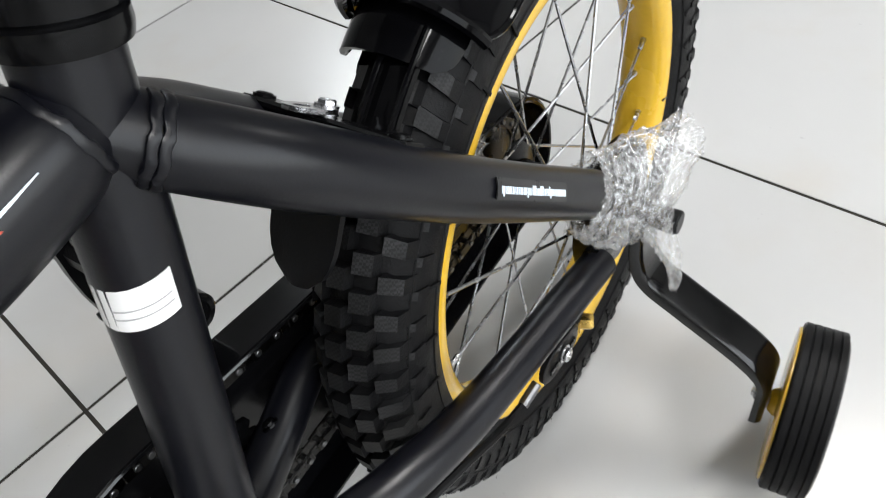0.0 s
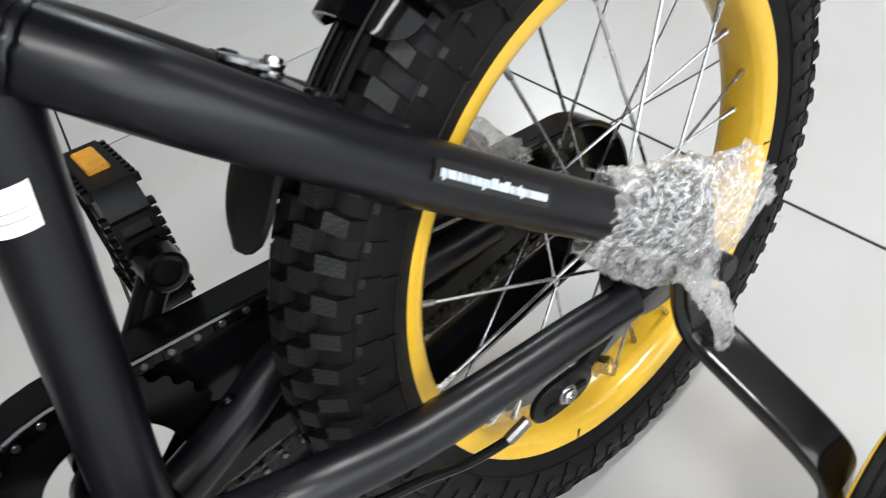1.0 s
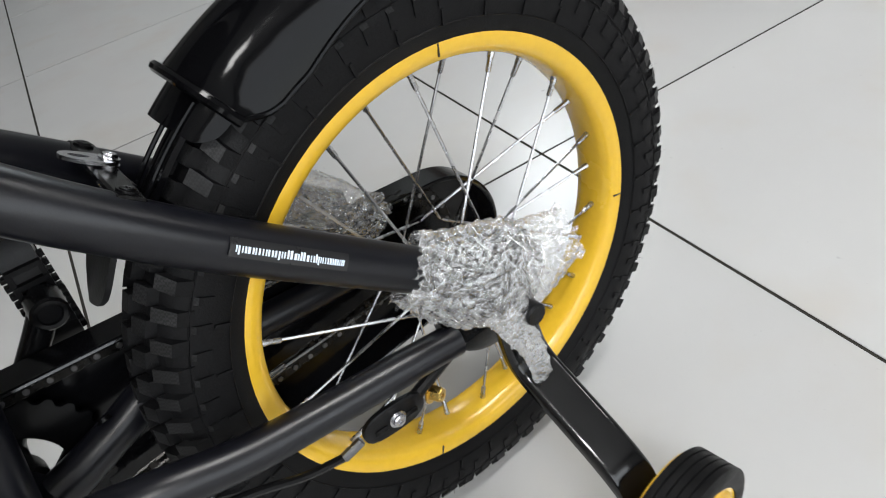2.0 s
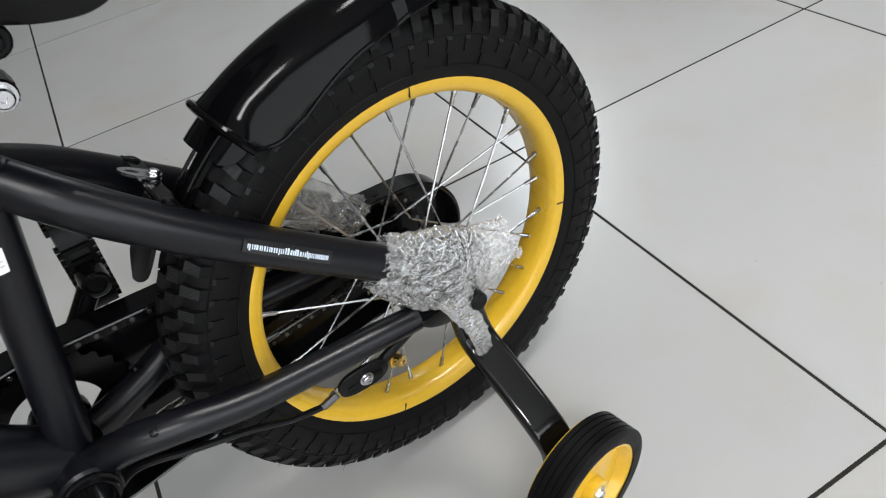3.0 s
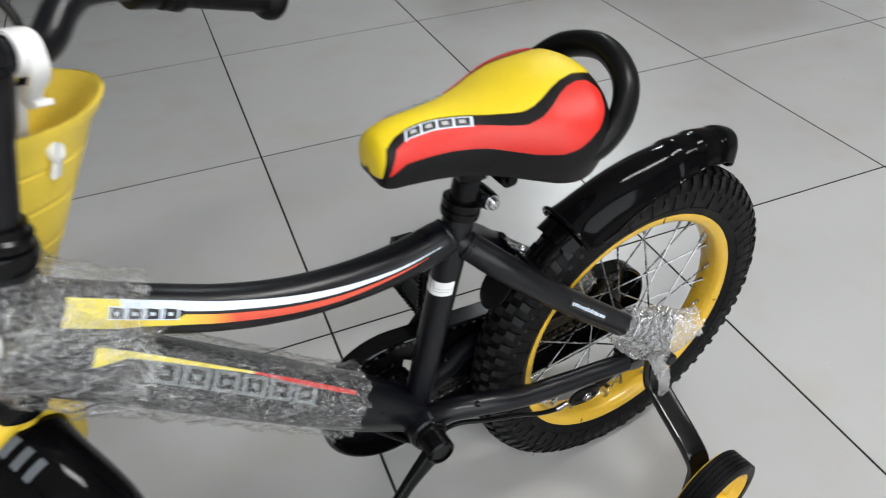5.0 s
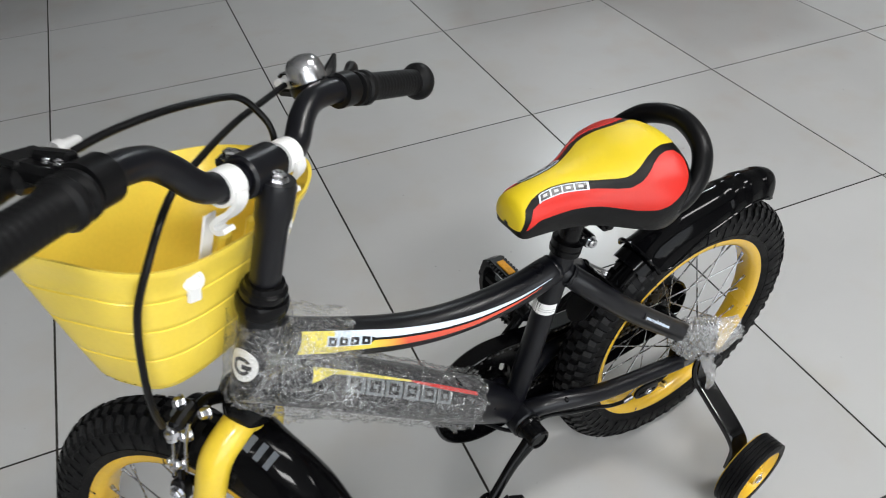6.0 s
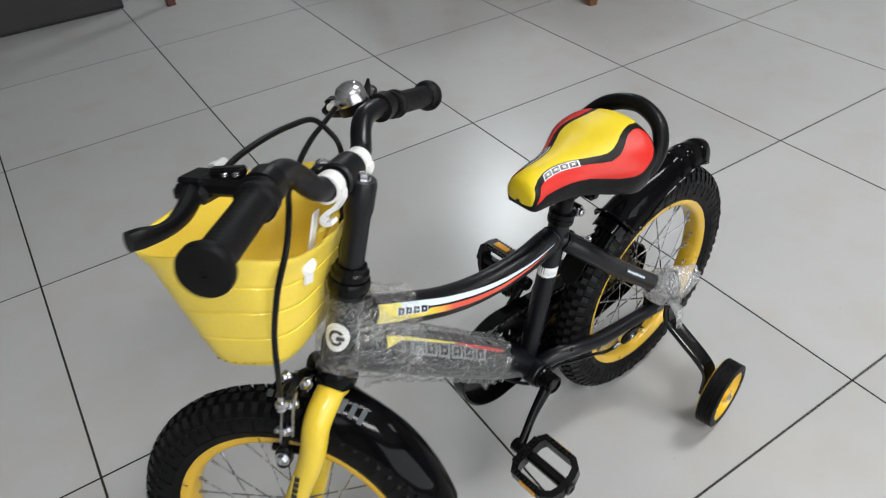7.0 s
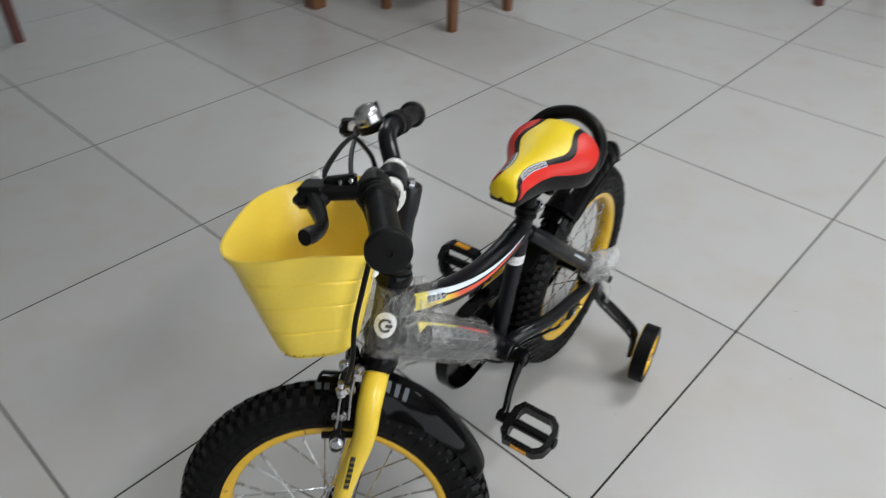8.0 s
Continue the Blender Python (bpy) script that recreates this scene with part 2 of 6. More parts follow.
DIFF.node_tree.nodes["Principled BSDF"].inputs["Emission Strength"].default_value = 6


def glass():
    m, t, b = shader("window_glass")
    b.inputs["Base Color"].default_value = (0.95, 0.98, 0.97, 1)
    b.inputs["Roughness"].default_value, b.inputs["Transmission Weight"].default_value, b.inputs["IOR"].default_value = 0.02, 1.0, 1.45
    return m


GLASS = glass()

# ---- mesh helpers ----


def part(name, bm, material, parent=None, label="", m=None, sharp=35):
    """Links a bmesh as one mesh object under a thing or a part."""
    me = bpy.data.meshes.new(name)
    bmesh.ops.recalc_face_normals(bm, faces=bm.faces)
    for f in bm.faces:
        f.smooth = True
    bm.to_mesh(me)
    bm.free()
    me.set_sharp_from_angle(angle=radians(sharp))
    for mm in material if isinstance(material, (list, tuple)) else [material]:
        me.materials.append(mm)
    ob = new(name, me)
    ob.parent = parent
    if m is not None:
        ob.matrix_local = m
    return tagged(ob, label)


def group(name, parent, m=None, label=""):
    ob = new(name)
    ob.empty_display_size = 0.05
    ob.parent = parent
    if m is not None:
        ob.matrix_local = m
    return tagged(ob, label)


def spline(pts, n=8, closed=False):
    """Catmull-Rom points through pts."""
    p = [Vector(q) for q in pts]
    out, last = [], len(p) if closed else len(p) - 1
    for i in range(last):
        a, b, c, d = (p[(i + k) % len(p)] if closed else p[min(max(i + k, 0), len(p) - 1)] for k in (-1, 0, 1, 2))
        for s in range(n):
            t = s / n
            out.append(0.5 * ((2 * b) + (c - a) * t + (2 * a - 5 * b + 4 * c - d) * t * t + (3 * b - a - 3 * c + d) * t ** 3))
    if not closed:
        out.append(p[-1])
    return out


def vary(vals, n=8):
    """Smooth numbers between vals, as many as spline() gives points."""
    return [v.x for v in spline([(v, 0, 0) for v in vals], n)]


def frames(path, up=(0, 1, 0)):
    """Moving frames along a path: (point, side, normal)."""
    out, side = [], Vector(up)
    for i, p in enumerate(path):
        t = (path[min(i + 1, len(path) - 1)] - path[max(i - 1, 0)]).normalized()
        side = (side - t * side.dot(t))
        if side.length < 1e-5:
            side = t.orthogonal()
        side.normalize()
        out.append((p, side.copy(), t.cross(side)))
    return out


def skin(bm, rings, closed_u=False, cap=True, closed_v=True):
    """Faces between rings of points; returns the rings of verts."""
    vs = [[bm.verts.new(p) for p in r] for r in rings]
    n = len(vs[0])
    for i in range(len(vs) if closed_u else len(vs) - 1):
        a, b = vs[i], vs[(i + 1) % len(vs)]
        for j in range(n if closed_v else n - 1):
            bm.faces.new((a[j], a[(j + 1) % n], b[(j + 1) % n], b[j]))
    if cap and not closed_u and closed_v:
        bm.faces.new(vs[0][::-1])
        bm.faces.new(vs[-1])
    return vs


def tube(bm, path, r, seg=14, cap=True, up=(0, 1, 0), flat=1.0, closed=False):
    """A round (or flattened) tube along a path; r a number or one a point. flat scales the side direction."""
    rs = r if isinstance(r, (list, tuple)) else [r] * len(path)
    rings = []
    for (p, s, n), q in zip(frames([Vector(v) for v in path], up), rs):
        rings.append([p + s * (q * flat * math.cos(a)) + n * (q * math.sin(a)) for a in (2 * math.pi * k / seg for k in range(seg))])
    return skin(bm, rings, closed, cap)


def lathe(bm, profile, m, seg=32, closed=False):
    """Turns a profile of (radius, height) round the z axis of m."""
    rings = [[m @ Vector((r * math.cos(a), r * math.sin(a), h)) for a in (2 * math.pi * k / seg for k in range(seg))] for r, h in profile]
    return skin(bm, rings, closed, not closed)


def axis(p, d, spin=0):
    """A pose at p whose z axis points along d."""
    return Matrix.Translation(p) @ Vector(d).to_track_quat("Z", "Y").to_matrix().to_4x4() @ pose(0, 0, 0, 0, 0, spin)


def rod(bm, a, b, r, seg=12, bevel=0.15):
    """A short turned piece from a to b with eased edges."""
    a, b = Vector(a), Vector(b)
    h, e = (b - a).length, min(r, (b - a).length) * bevel
    return lathe(bm, [(r - e, 0), (r, e), (r, h - e), (r - e, h)], axis(a, b - a), seg)


def bolt(bm, p, d, r=0.005, h=0.004, hexed=True):
    """A bolt head with a domed top and a washer."""
    lathe(bm, [(r * 1.35, 0), (r * 1.35, 0.001), (r * 1.0, 0.0011)], axis(p, d), 16)
    lathe(bm, [(r, 0.001), (r, h * 0.8), (r * 0.8, h), (r * 0.35, h), (r * 0.3, h * 0.75)], axis(p, d), 6 if hexed else 16)


def block(bm, size, m, bevel=0.0):
    """A box, its edges eased by bevel."""
    x, y, z = (s / 2 for s in size)
    e = min(bevel, x * 0.9, y * 0.9, z * 0.9)
    if e <= 0:
        return skin(bm, [[m @ Vector((sx * x, sy * y, h)) for sx, sy in ((-1, -1), (1, -1), (1, 1), (-1, 1))] for h in (-z, z)])
    rings = []
    for h, k in ((-z, e), (-z + e, 0), (z - e, 0), (z, e)):
        c = e
        rings.append([m @ Vector(q) for q in (
            (-x + c, -y + k, h), (x - c, -y + k, h), (x - k, -y + c, h), (x - k, y - c, h),
            (x - c, y - k, h), (-x + c, y - k, h), (-x + k, y - c, h), (-x + k, -y + c, h))])
    return skin(bm, rings)


def sheet(bm, grid, thick, normal):
    """A curved sheet of real thickness from a grid of points and their outward normals."""
    outer = [[Vector(p) for p in r] for r in grid]
    inner = [[p - n * thick for p, n in zip(r, nr)] for r, nr in zip(outer, normal)]
    rings = [o + i[::-1] for o, i in zip(outer, inner)]
    return skin(bm, rings)


def hull_plate(bm, outline, y0, y1, bevel=0.0):
    """A plate cut to an outline in x and z, from y0 to y1."""
    skin(bm, [[Vector((x, y, z)) for x, z in outline] for y in (y0, y1)])


def mirror_y(pts):
    return [(x, -y, z) for x, y, z in pts]

# ---- the room ----
X0, X1, Y0, Y1, T = -4.2, 4.2, -3.0, 5.4, 0.6


def wall(name, a, b, thick=0.15):
    """A wall of the room between two plan points, its inner face on the line."""
    bm = bmesh.new()
    (ax, ay), (bx, by) = a, b
    block(bm, (abs(bx - ax) or thick, abs(by - ay) or thick, CEIL), pose((ax + bx) / 2, (ay + by) / 2, CEIL / 2))
    return tagged(part(name, bm, WALLP), "plain grey painted wall, out of view", "wall", kind="structure")


wall("wall_north", (X0, Y1 + 0.075), (X1, Y1 + 0.075))
bm = bmesh.new()
for ax, bx, az, bz in ((X0, WIN[0], 0, CEIL), (WIN[1], X1, 0, CEIL), (WIN[0], WIN[1], 0, WIN[2]), (WIN[0], WIN[1], WIN[3], CEIL)):
    block(bm, (bx - ax, 0.15, bz - az), pose((ax + bx) / 2, Y0 - 0.075, (az + bz) / 2))
tagged(part("wall_south", bm, WALLP), "plain grey painted wall with a wide window opening, out of view", "wall", kind="structure")
# window out of view, added round the lamp that brightens from behind
window = tagged(new("assumed_window"), "assumed wide window with a white frame, added for its light", "window", kind="structure")
bm = bmesh.new()
wx, wz, ww, wh = (WIN[0] + WIN[1]) / 2, (WIN[2] + WIN[3]) / 2, WIN[1] - WIN[0], WIN[3] - WIN[2]
for dx, dz, lx, lz in ((0, wh / 2 - 0.025, ww, 0.05), (0, 0.025 - wh / 2, ww, 0.05), (ww / 2 - 0.025, 0, 0.05, wh - 0.1), (0.025 - ww / 2, 0, 0.05, wh - 0.1), (0, 0, 0.05, wh - 0.1)):
    block(bm, (lx, 0.06, lz), pose(wx + dx, Y0 - 0.10, wz + dz), 0.004)
part("window_frame", bm, WHITEP, window)
for e in (-1, 1):
    bm = bmesh.new()
    block(bm, (ww / 2 - 0.08, 0.006, wh - 0.1), pose(wx + e * ww / 4, Y0 - 0.10, wz))
    part("pane", bm, GLASS, window).visible_shadow = False
wall("wall_west", (X0 - 0.075, Y0 - 0.15), (X0 - 0.075, Y1 + 0.15))
wall("wall_east", (X1 + 0.075, Y0 - 0.15), (X1 + 0.075, Y1 + 0.15))
bm = bmesh.new()
block(bm, (X1 - X0, Y1 - Y0, 0.12), pose((X0 + X1) / 2, (Y0 + Y1) / 2, CEIL + 0.06))
tagged(part("ceiling", bm, CEILP), "plain white painted ceiling", "ceiling", kind="structure")
bm = bmesh.new()
block(bm, (X1 - X0, Y1 - Y0, 0.10), pose((X0 + X1) / 2, (Y0 + Y1) / 2, -0.0508))
floor = tagged(part("floor", bm, GROUT), "polished pale grey floor tiles with thin dark joints", "floor", kind="structure")


def ceiling_light(x, y, w, d, watts):
    bm = bmesh.new()
    for sx, sy, lx, ly in ((0, 1, w, 0.02), (0, -1, w, 0.02), (1, 0, 0.02, d - 0.04), (-1, 0, 0.02, d - 0.04)):
        block(bm, (lx, ly, 0.03), pose(x + sx * (w / 2 - 0.01), y + sy * (d / 2 - 0.01), CEIL - 0.0155), 0.003)
    root = new("ceiling_light")
    root.location = (0, 0, 0)
    part("frame", bm, WHITEP, root)
    bm = bmesh.new()
    block(bm, (w - 0.04, d - 0.04, 0.012), pose(x, y, CEIL - 0.012), 0.002)
    part("diffuser", bm, DIFF, root)
    return tagged(root, "white rectangular lit panel assumed on the ceiling", "ceiling light", "ceiling lights")


# fixtures round the assumed lamps, all out of view
for panel in PANELS:
    ceiling_light(*panel)

# ---- furniture at the edge of the room ----


def leg(bm, x, y, h, w0, w1):
    """A square tapered leg."""
    skin(bm, [[Vector((x + a * w, y + b * w, z)) for a, b in ((-0.5, -0.4), (-0.4, -0.5), (0.4, -0.5), (0.5, -0.4), (0.5, 0.4), (0.4, 0.5), (-0.4, 0.5), (-0.5, 0.4))] for z, w in ((0, w0), (h, w1))])


def chair(x, y, turn, material, label):
    """A plain wooden chair: tapered legs, seat, back posts and rails."""
    c = new("wooden_chair")
    c.matrix_world = pose(x, y, 0, 0, 0, turn)
    for sx in (-1, 1):
        for sy in (-1, 1):
            bm = bmesh.new()
            leg(bm, sx * 0.185, sy * 0.20, 0.43 if sy < 0 else 0.88, 0.036, 0.044)
            part("leg", bm, material, c)
    bm = bmesh.new()
    block(bm, (0.43, 0.45, 0.03), pose(0, -0.005, 0.446), 0.01)
    part("seat", bm, material, c)
    for z in (0.62, 0.80):
        bm = bmesh.new()
        block(bm, (0.33, 0.02, 0.07), pose(0, 0.20, z), 0.006)
        part("back_rail", bm, material, c)
    for sx in (-1, 1):
        bm = bmesh.new()
        block(bm, (0.02, 0.36, 0.04), pose(sx * 0.185, 0, 0.40), 0.004)
        part("side_rail", bm, material, c)
    return tagged(c, label, "chair", "chairs round the table")


chair(0.478, 1.872, 180, WOOD, "brown polished wooden chair pushed under the table")
chair(2.019, 0.774, -29, REDWOOD, "dark red wooden chair standing apart on the tiles")

table = new("wooden_table")
for x, y in ((0.08, 2.31), (1.40, 2.31), (0.08, 3.05), (1.40, 3.05)):
    bm = bmesh.new()
    leg(bm, x, y, 0.72, 0.075, 0.085)
    part("leg", bm, WOOD, table)
bm = bmesh.new()
block(bm, (1.50, 0.92, 0.035), pose(0.74, 2.68, 0.7375), 0.008)
part("tabletop", bm, WOOD, table)
tagged(table, "brown polished wooden table with thick square legs", "table")

desk = new("office_desk")
bm = bmesh.new()
block(bm, (1.30, 0.40, 0.70), pose(-1.84, 3.11, 0.35), 0.004)
part("body", bm, DARKW, desk)
for k in range(2):
    bm = bmesh.new()
    block(bm, (0.635, 0.018, 0.66), pose(-2.165 + 0.65 * k, 2.899, 0.345), 0.003)
    part("front_panel", bm, DARKW, desk)
for x, y in ((-1.02, 2.812), (-1.02, 3.34)):
    bm = bmesh.new()
    leg(bm, x, y, 0.70, 0.036, 0.046)
    part("leg", bm, REDWOOD, desk, "dark red wooden leg")
bm = bmesh.new()
block(bm, (1.54, 0.62, 0.035), pose(-1.755, 3.085, 0.7175), 0.006)
part("desktop", bm, DARKW, desk)
tagged(desk, "black laminate desk with a closed front and dark red legs", "desk")

# ---- the bicycle: x runs to its rear, y to its right-hand side, the rear axle over the origin ----
bicycle = new("bicycle")
bicycle.matrix_world = pose(-0.8981, 0.2681, 0, 0, 0, 8.2)
tagged(bicycle, "child's black and yellow bicycle with training wheels and bubble wrap", "bicycle")

AXLE_Z = 0.2138
HEAD_LOW, HEAD_TOP = Vector((-0.592, 0, 0.452)), Vector((-0.556, 0, 0.568))
HEAD_DIR = (HEAD_TOP - HEAD_LOW).normalized()
STEER = Matrix.Translation(HEAD_LOW) @ Matrix.Rotation(radians(-56.2), 4, HEAD_DIR) @ Matrix.Translation(-HEAD_LOW)
FRONT_X, FRONT_Z = -0.6882, 0.2130
BB = Vector((-0.288, 0, 0.2255))
SEAT_TOP = Vector((-0.2265, 0, 0.465))
SEAT_UP = (SEAT_TOP - BB).normalized()


def polar(cx, cz, r, deg, y=0.0):
    return Vector((cx + r * math.cos(radians(deg)), y, cz + r * math.sin(radians(deg))))


# -- wheels --


def tyre_mesh():
    """Tyre carcass round the origin, its axle along y."""
    bm = bmesh.new()
    prof = [(0.0170, 0.1535), (0.0205, 0.1600), (0.0235, 0.1700), (0.0246, 0.1800), (0.0234, 0.1900), (0.0198, 0.1975), (0.0120, 0.2040), (0, 0.2062)]
    full = prof + [(-a, b) for a, b in prof[-2::-1]]
    seg = 96
    turns = [2 * math.pi * k / seg for k in range(seg)]
    skin(bm, [[Vector((r * math.cos(a), y, r * math.sin(a))) for y, r in full] + [Vector((0.1535 * math.cos(a), 0, 0.1535 * math.sin(a)))] for a in turns], True, False)
    return bm


def moulded_line(rr, yy):
    """A thin moulded ring on the tyre's side wall."""
    bm = bmesh.new()
    skin(bm, [[Vector(((rr + 0.0006 * math.cos(b)) * math.cos(a), yy + 0.0006 * math.sin(b) * (1 if yy > 0 else -1), (rr + 0.0006 * math.cos(b)) * math.sin(a))) for b in (0, 1.57, 3.14, 4.71)] for a in (2 * math.pi * k / 96 for k in range(96))], True, False)
    return bm


def tread_mesh(blocks=72):
    """Tread of the tyre: three staggered rows of square blocks, shoulder blocks, side-wall dashes and vent hairs."""
    verts, faces, marks = [], [], []
    rnd = random.Random(5)
    step = 2 * math.pi / blocks

    def knob(a, y0, y1, r0, r1, da, skew=0.0, chip=0.86):
        n = len(verts)
        for top in (0, 1):
            k = chip if top else 1.0
            for sa, sy in ((-1, 0), (1, 0), (1, 1), (-1, 1)):
                yy = y0 + (y1 - y0) * (0.5 + (sy - 0.5) * k)
                rr = (r0 if sy == 0 else r1) - (0 if top else 0.0085)
                ang = a + sa * da * k + skew * (sy - 0.5)
                verts.append((rr * math.cos(ang), yy, rr * math.sin(ang)))
        faces.extend([(n + 3, n + 2, n + 1, n), (n + 4, n + 5, n + 6, n + 7)] + [(n + q, n + (q + 1) % 4, n + 4 + (q + 1) % 4, n + 4 + q) for q in range(4)])
        marks.extend([0, 1, 0, 0, 0, 0])

    for i in range(blocks):
        a = i * step
        j = rnd.uniform(-0.0003, 0.0003)
        knob(a, -0.0054, 0.0054, 0.2118 + j, 0.2118 + j, step * 0.32, step * 0.08)
        for s in (1, -1):
            def both(y_in, y_out, r_in, r_out, ang, da, skew=0.0):
                if s > 0:
                    knob(ang, y_in, y_out, r_in, r_out, da, skew)
                else:
                    knob(ang, -y_out, -y_in, r_out, r_in, da, -skew)
            both(0.0068, 0.0158, 0.2110 + j, 0.2070 + j, a + step / 2, step * 0.31)
            both(0.0172, 0.0243, 0.2052, 0.1945 if i % 2 else 0.1968, a + step * 0.02, step * 0.26, step * 0.12)
            aa = a + step * 0.5
            both(0.0236, 0.0254, 0.1872, 0.1850, aa, step * 0.16)
            if i % 2:
                both(0.0236, 0.0250, 0.1758, 0.1750, aa, step * 0.06)
            if rnd.random() < 0.5:
                ang, yy = a + rnd.uniform(-0.4, 0.4) * step, s * rnd.uniform(0.008, 0.0245)
                r0 = 0.1910 if abs(yy) > 0.019 else 0.2035
                d = rnd.uniform(0.006, 0.010)
                n = len(verts)
                for q in range(3):
                    b = 2.09 * q
                    verts.append(((r0) * math.cos(ang) + 0.0004 * math.cos(b), yy + 0.0004 * math.sin(b), r0 * math.sin(ang)))
                verts.append(((r0 + d) * math.cos(ang), yy + s * rnd.uniform(0.001, 0.004), (r0 + d) * math.sin(ang)))
                faces.extend([(n, n + 1, n + 3), (n + 1, n + 2, n + 3), (n + 2, n, n + 3)])
                marks.extend([0, 0, 0])
    me = bpy.data.meshes.new("tread")
    me.from_pydata(verts, [], faces)
    me.materials.append(RUBBER)
    me.materials.append(KNOBTOP)
    me.polygons.foreach_set("material_index", marks)
    return me


TREAD = tread_mesh()


def rim_mesh():
    """Deep single-wall rim with rolled flanges."""
    bm = bmesh.new()
    prof = [(-0.0170, 0.1585), (-0.0185, 0.1577), (-0.0188, 0.1540), (-0.0176, 0.1490), (-0.0150, 0.1450), (-0.0095, 0.1428), (0, 0.1420),
            (0.0095, 0.1428), (0.0150, 0.1450), (0.0176, 0.1490), (0.0188, 0.1540), (0.0185, 0.1577), (0.0170, 0.1585),
            (0.0160, 0.1550), (0.0120, 0.1500), (0, 0.1470), (-0.0120, 0.1500), (-0.0160, 0.1550)]
    seg = 96
    skin(bm, [[Vector((r * math.cos(a), y, r * math.sin(a))) for y, r in prof] for a in (2 * math.pi * k / seg for k in range(seg))], True, False)
    return bm


def spoke_mesh(twist, side, deg):
    """A spoke with its nipple, from the hub flange to the rim, for the rim angle deg."""
    bm = bmesh.new()
    b = polar(0, 0, 0.1425, deg, side * 0.003)
    a = polar(0, 0, 0.021, deg + twist, side * 0.027)
    d = (a - b).normalized()
    tube(bm, [a - d * 0.002, a, b], 0.00105, 6)
    lathe(bm, [(0.0022, -0.001), (0.0022, 0.004), (0.0018, 0.005), (0.0018, 0.0125), (0.0012, 0.0135)], axis(b, d), 8)
    return bm


def wheel(name, m, label, flange=0.025):
    w = group(name, bicycle, m, label)
    tyre = part("tyre", tyre_mesh(), RUBBER, w, "black knobbly rubber tyre")
    for s in (-1, 1):
        for rr, yy in ((0.1665, 0.0227), (0.1885, 0.0238)):
            part("moulded_line", moulded_line(rr, s * yy), RUBBER, tyre)
    tread = new("tread", TREAD)
    tread.parent = w
    tagged(tread, "black square tread blocks", kind="stuff")
    part("rim", rim_mesh(), YELLOWM, w, "yellow painted steel rim", sharp=50)
    bm = bmesh.new()
    bmy = Matrix.Rotation(radians(-90), 4, "X")
    lathe(bm, [(0.006, -0.034), (0.0145, -0.033), (0.0125, -0.030), (flange, -0.0285), (flange, -0.026), (0.013, -0.0235), (0.0115, 0), (0.013, 0.0235),
               (flange, 0.026), (flange, 0.0285), (0.0125, 0.030), (0.0145, 0.033), (0.006, 0.034)], bmy, 28)
    part("hub", bm, BLACKM, w, "black steel hub")
    bm = bmesh.new()
    lathe(bm, [(0.0045, -0.066), (0.005, -0.065), (0.005, 0.065), (0.0045, 0.066)], bmy, 12)
    part("axle", bm, CHROME, w)
    kinds = {}
    n = 28
    for i in range(n):
        deg = 360 * i / n
        side, twist = (1 if i % 2 else -1), (72 if (i // 2) % 2 else -72)
        key = (side, twist)
        if key not in kinds:
            kinds[key] = part("spoke", spoke_mesh(twist, side, 0), SPOKEM, w)
            ob = kinds[key]
        else:
            ob = new("spoke", kinds[key].data)
            ob.parent = w
        ob.matrix_local = Matrix.Rotation(radians(-deg), 4, "Y")
    # dark seams across the rim's edge
    for deg in (4, 98, 156, 262):
        bm = bmesh.new()
        block(bm, (0.0075, 0.0012, 0.0009), Matrix.Rotation(radians(-deg), 4, "Y") @ Matrix.Translation((0.1525, -0.0186, 0)))
        part("seam_mark", bm, DECALB, w)
    return w


rear_wheel = wheel("rear_wheel", Matrix.Translation((0, 0, AXLE_Z)) @ Matrix.Rotation(radians(15.3), 4, "Y"), "rear wheel with yellow rim, steel spokes and knobbly tyre")
front_wheel = wheel("front_wheel", STEER @ Matrix.Translation((FRONT_X, 0, FRONT_Z)) @ Matrix.Rotation(radians(3.9), 4, "Y"), "front wheel with yellow rim, steel spokes and knobbly tyre", 0.0185)

# -- frame --
TOP_PATH = spline([(-0.5720, 0, 0.528), (-0.5360, 0, 0.505), (-0.4920, 0, 0.4805), (-0.4420, 0, 0.4564), (-0.3910, 0, 0.4402), (-0.3410, 0, 0.433), (-0.2910, 0, 0.433), (-0.2500, 0, 0.440), (-0.2370, 0, 0.443)], 8)
TOP_R = vary([0.0195, 0.0190, 0.0187, 0.0184, 0.0181, 0.0178, 0.0177, 0.0175, 0.0145], 8)
DOWN_PATH = spline([(-0.5860, 0, 0.4880), (-0.5260, 0, 0.4380), (-0.4660, 0, 0.3850), (-0.4060, 0, 0.3320), (-0.3460, 0, 0.2790), (-0.2900, 0, 0.2290)], 8)
DOWN_R = vary([0.0255, 0.0275, 0.0285, 0.0288, 0.0280, 0.022], 8)
STAY_UP = [(-0.232, -0.003, 0.437), (-0.205, -0.0235, 0.412), (-0.178, -0.034, 0.386), (-0.140, -0.041, 0.350), (-0.100, -0.045, 0.314), (-0.070, -0.048, 0.288), (-0.045, -0.050, 0.266)]
STAY_LOW = [(-0.282, -0.018, 0.231), (-0.256, -0.030, 0.241), (-0.222, -0.041, 0.240), (-0.178, -0.046, 0.228), (-0.128, -0.049, 0.220), (-0.080, -0.051, 0.213), (-0.040, -0.053, 0.207)]
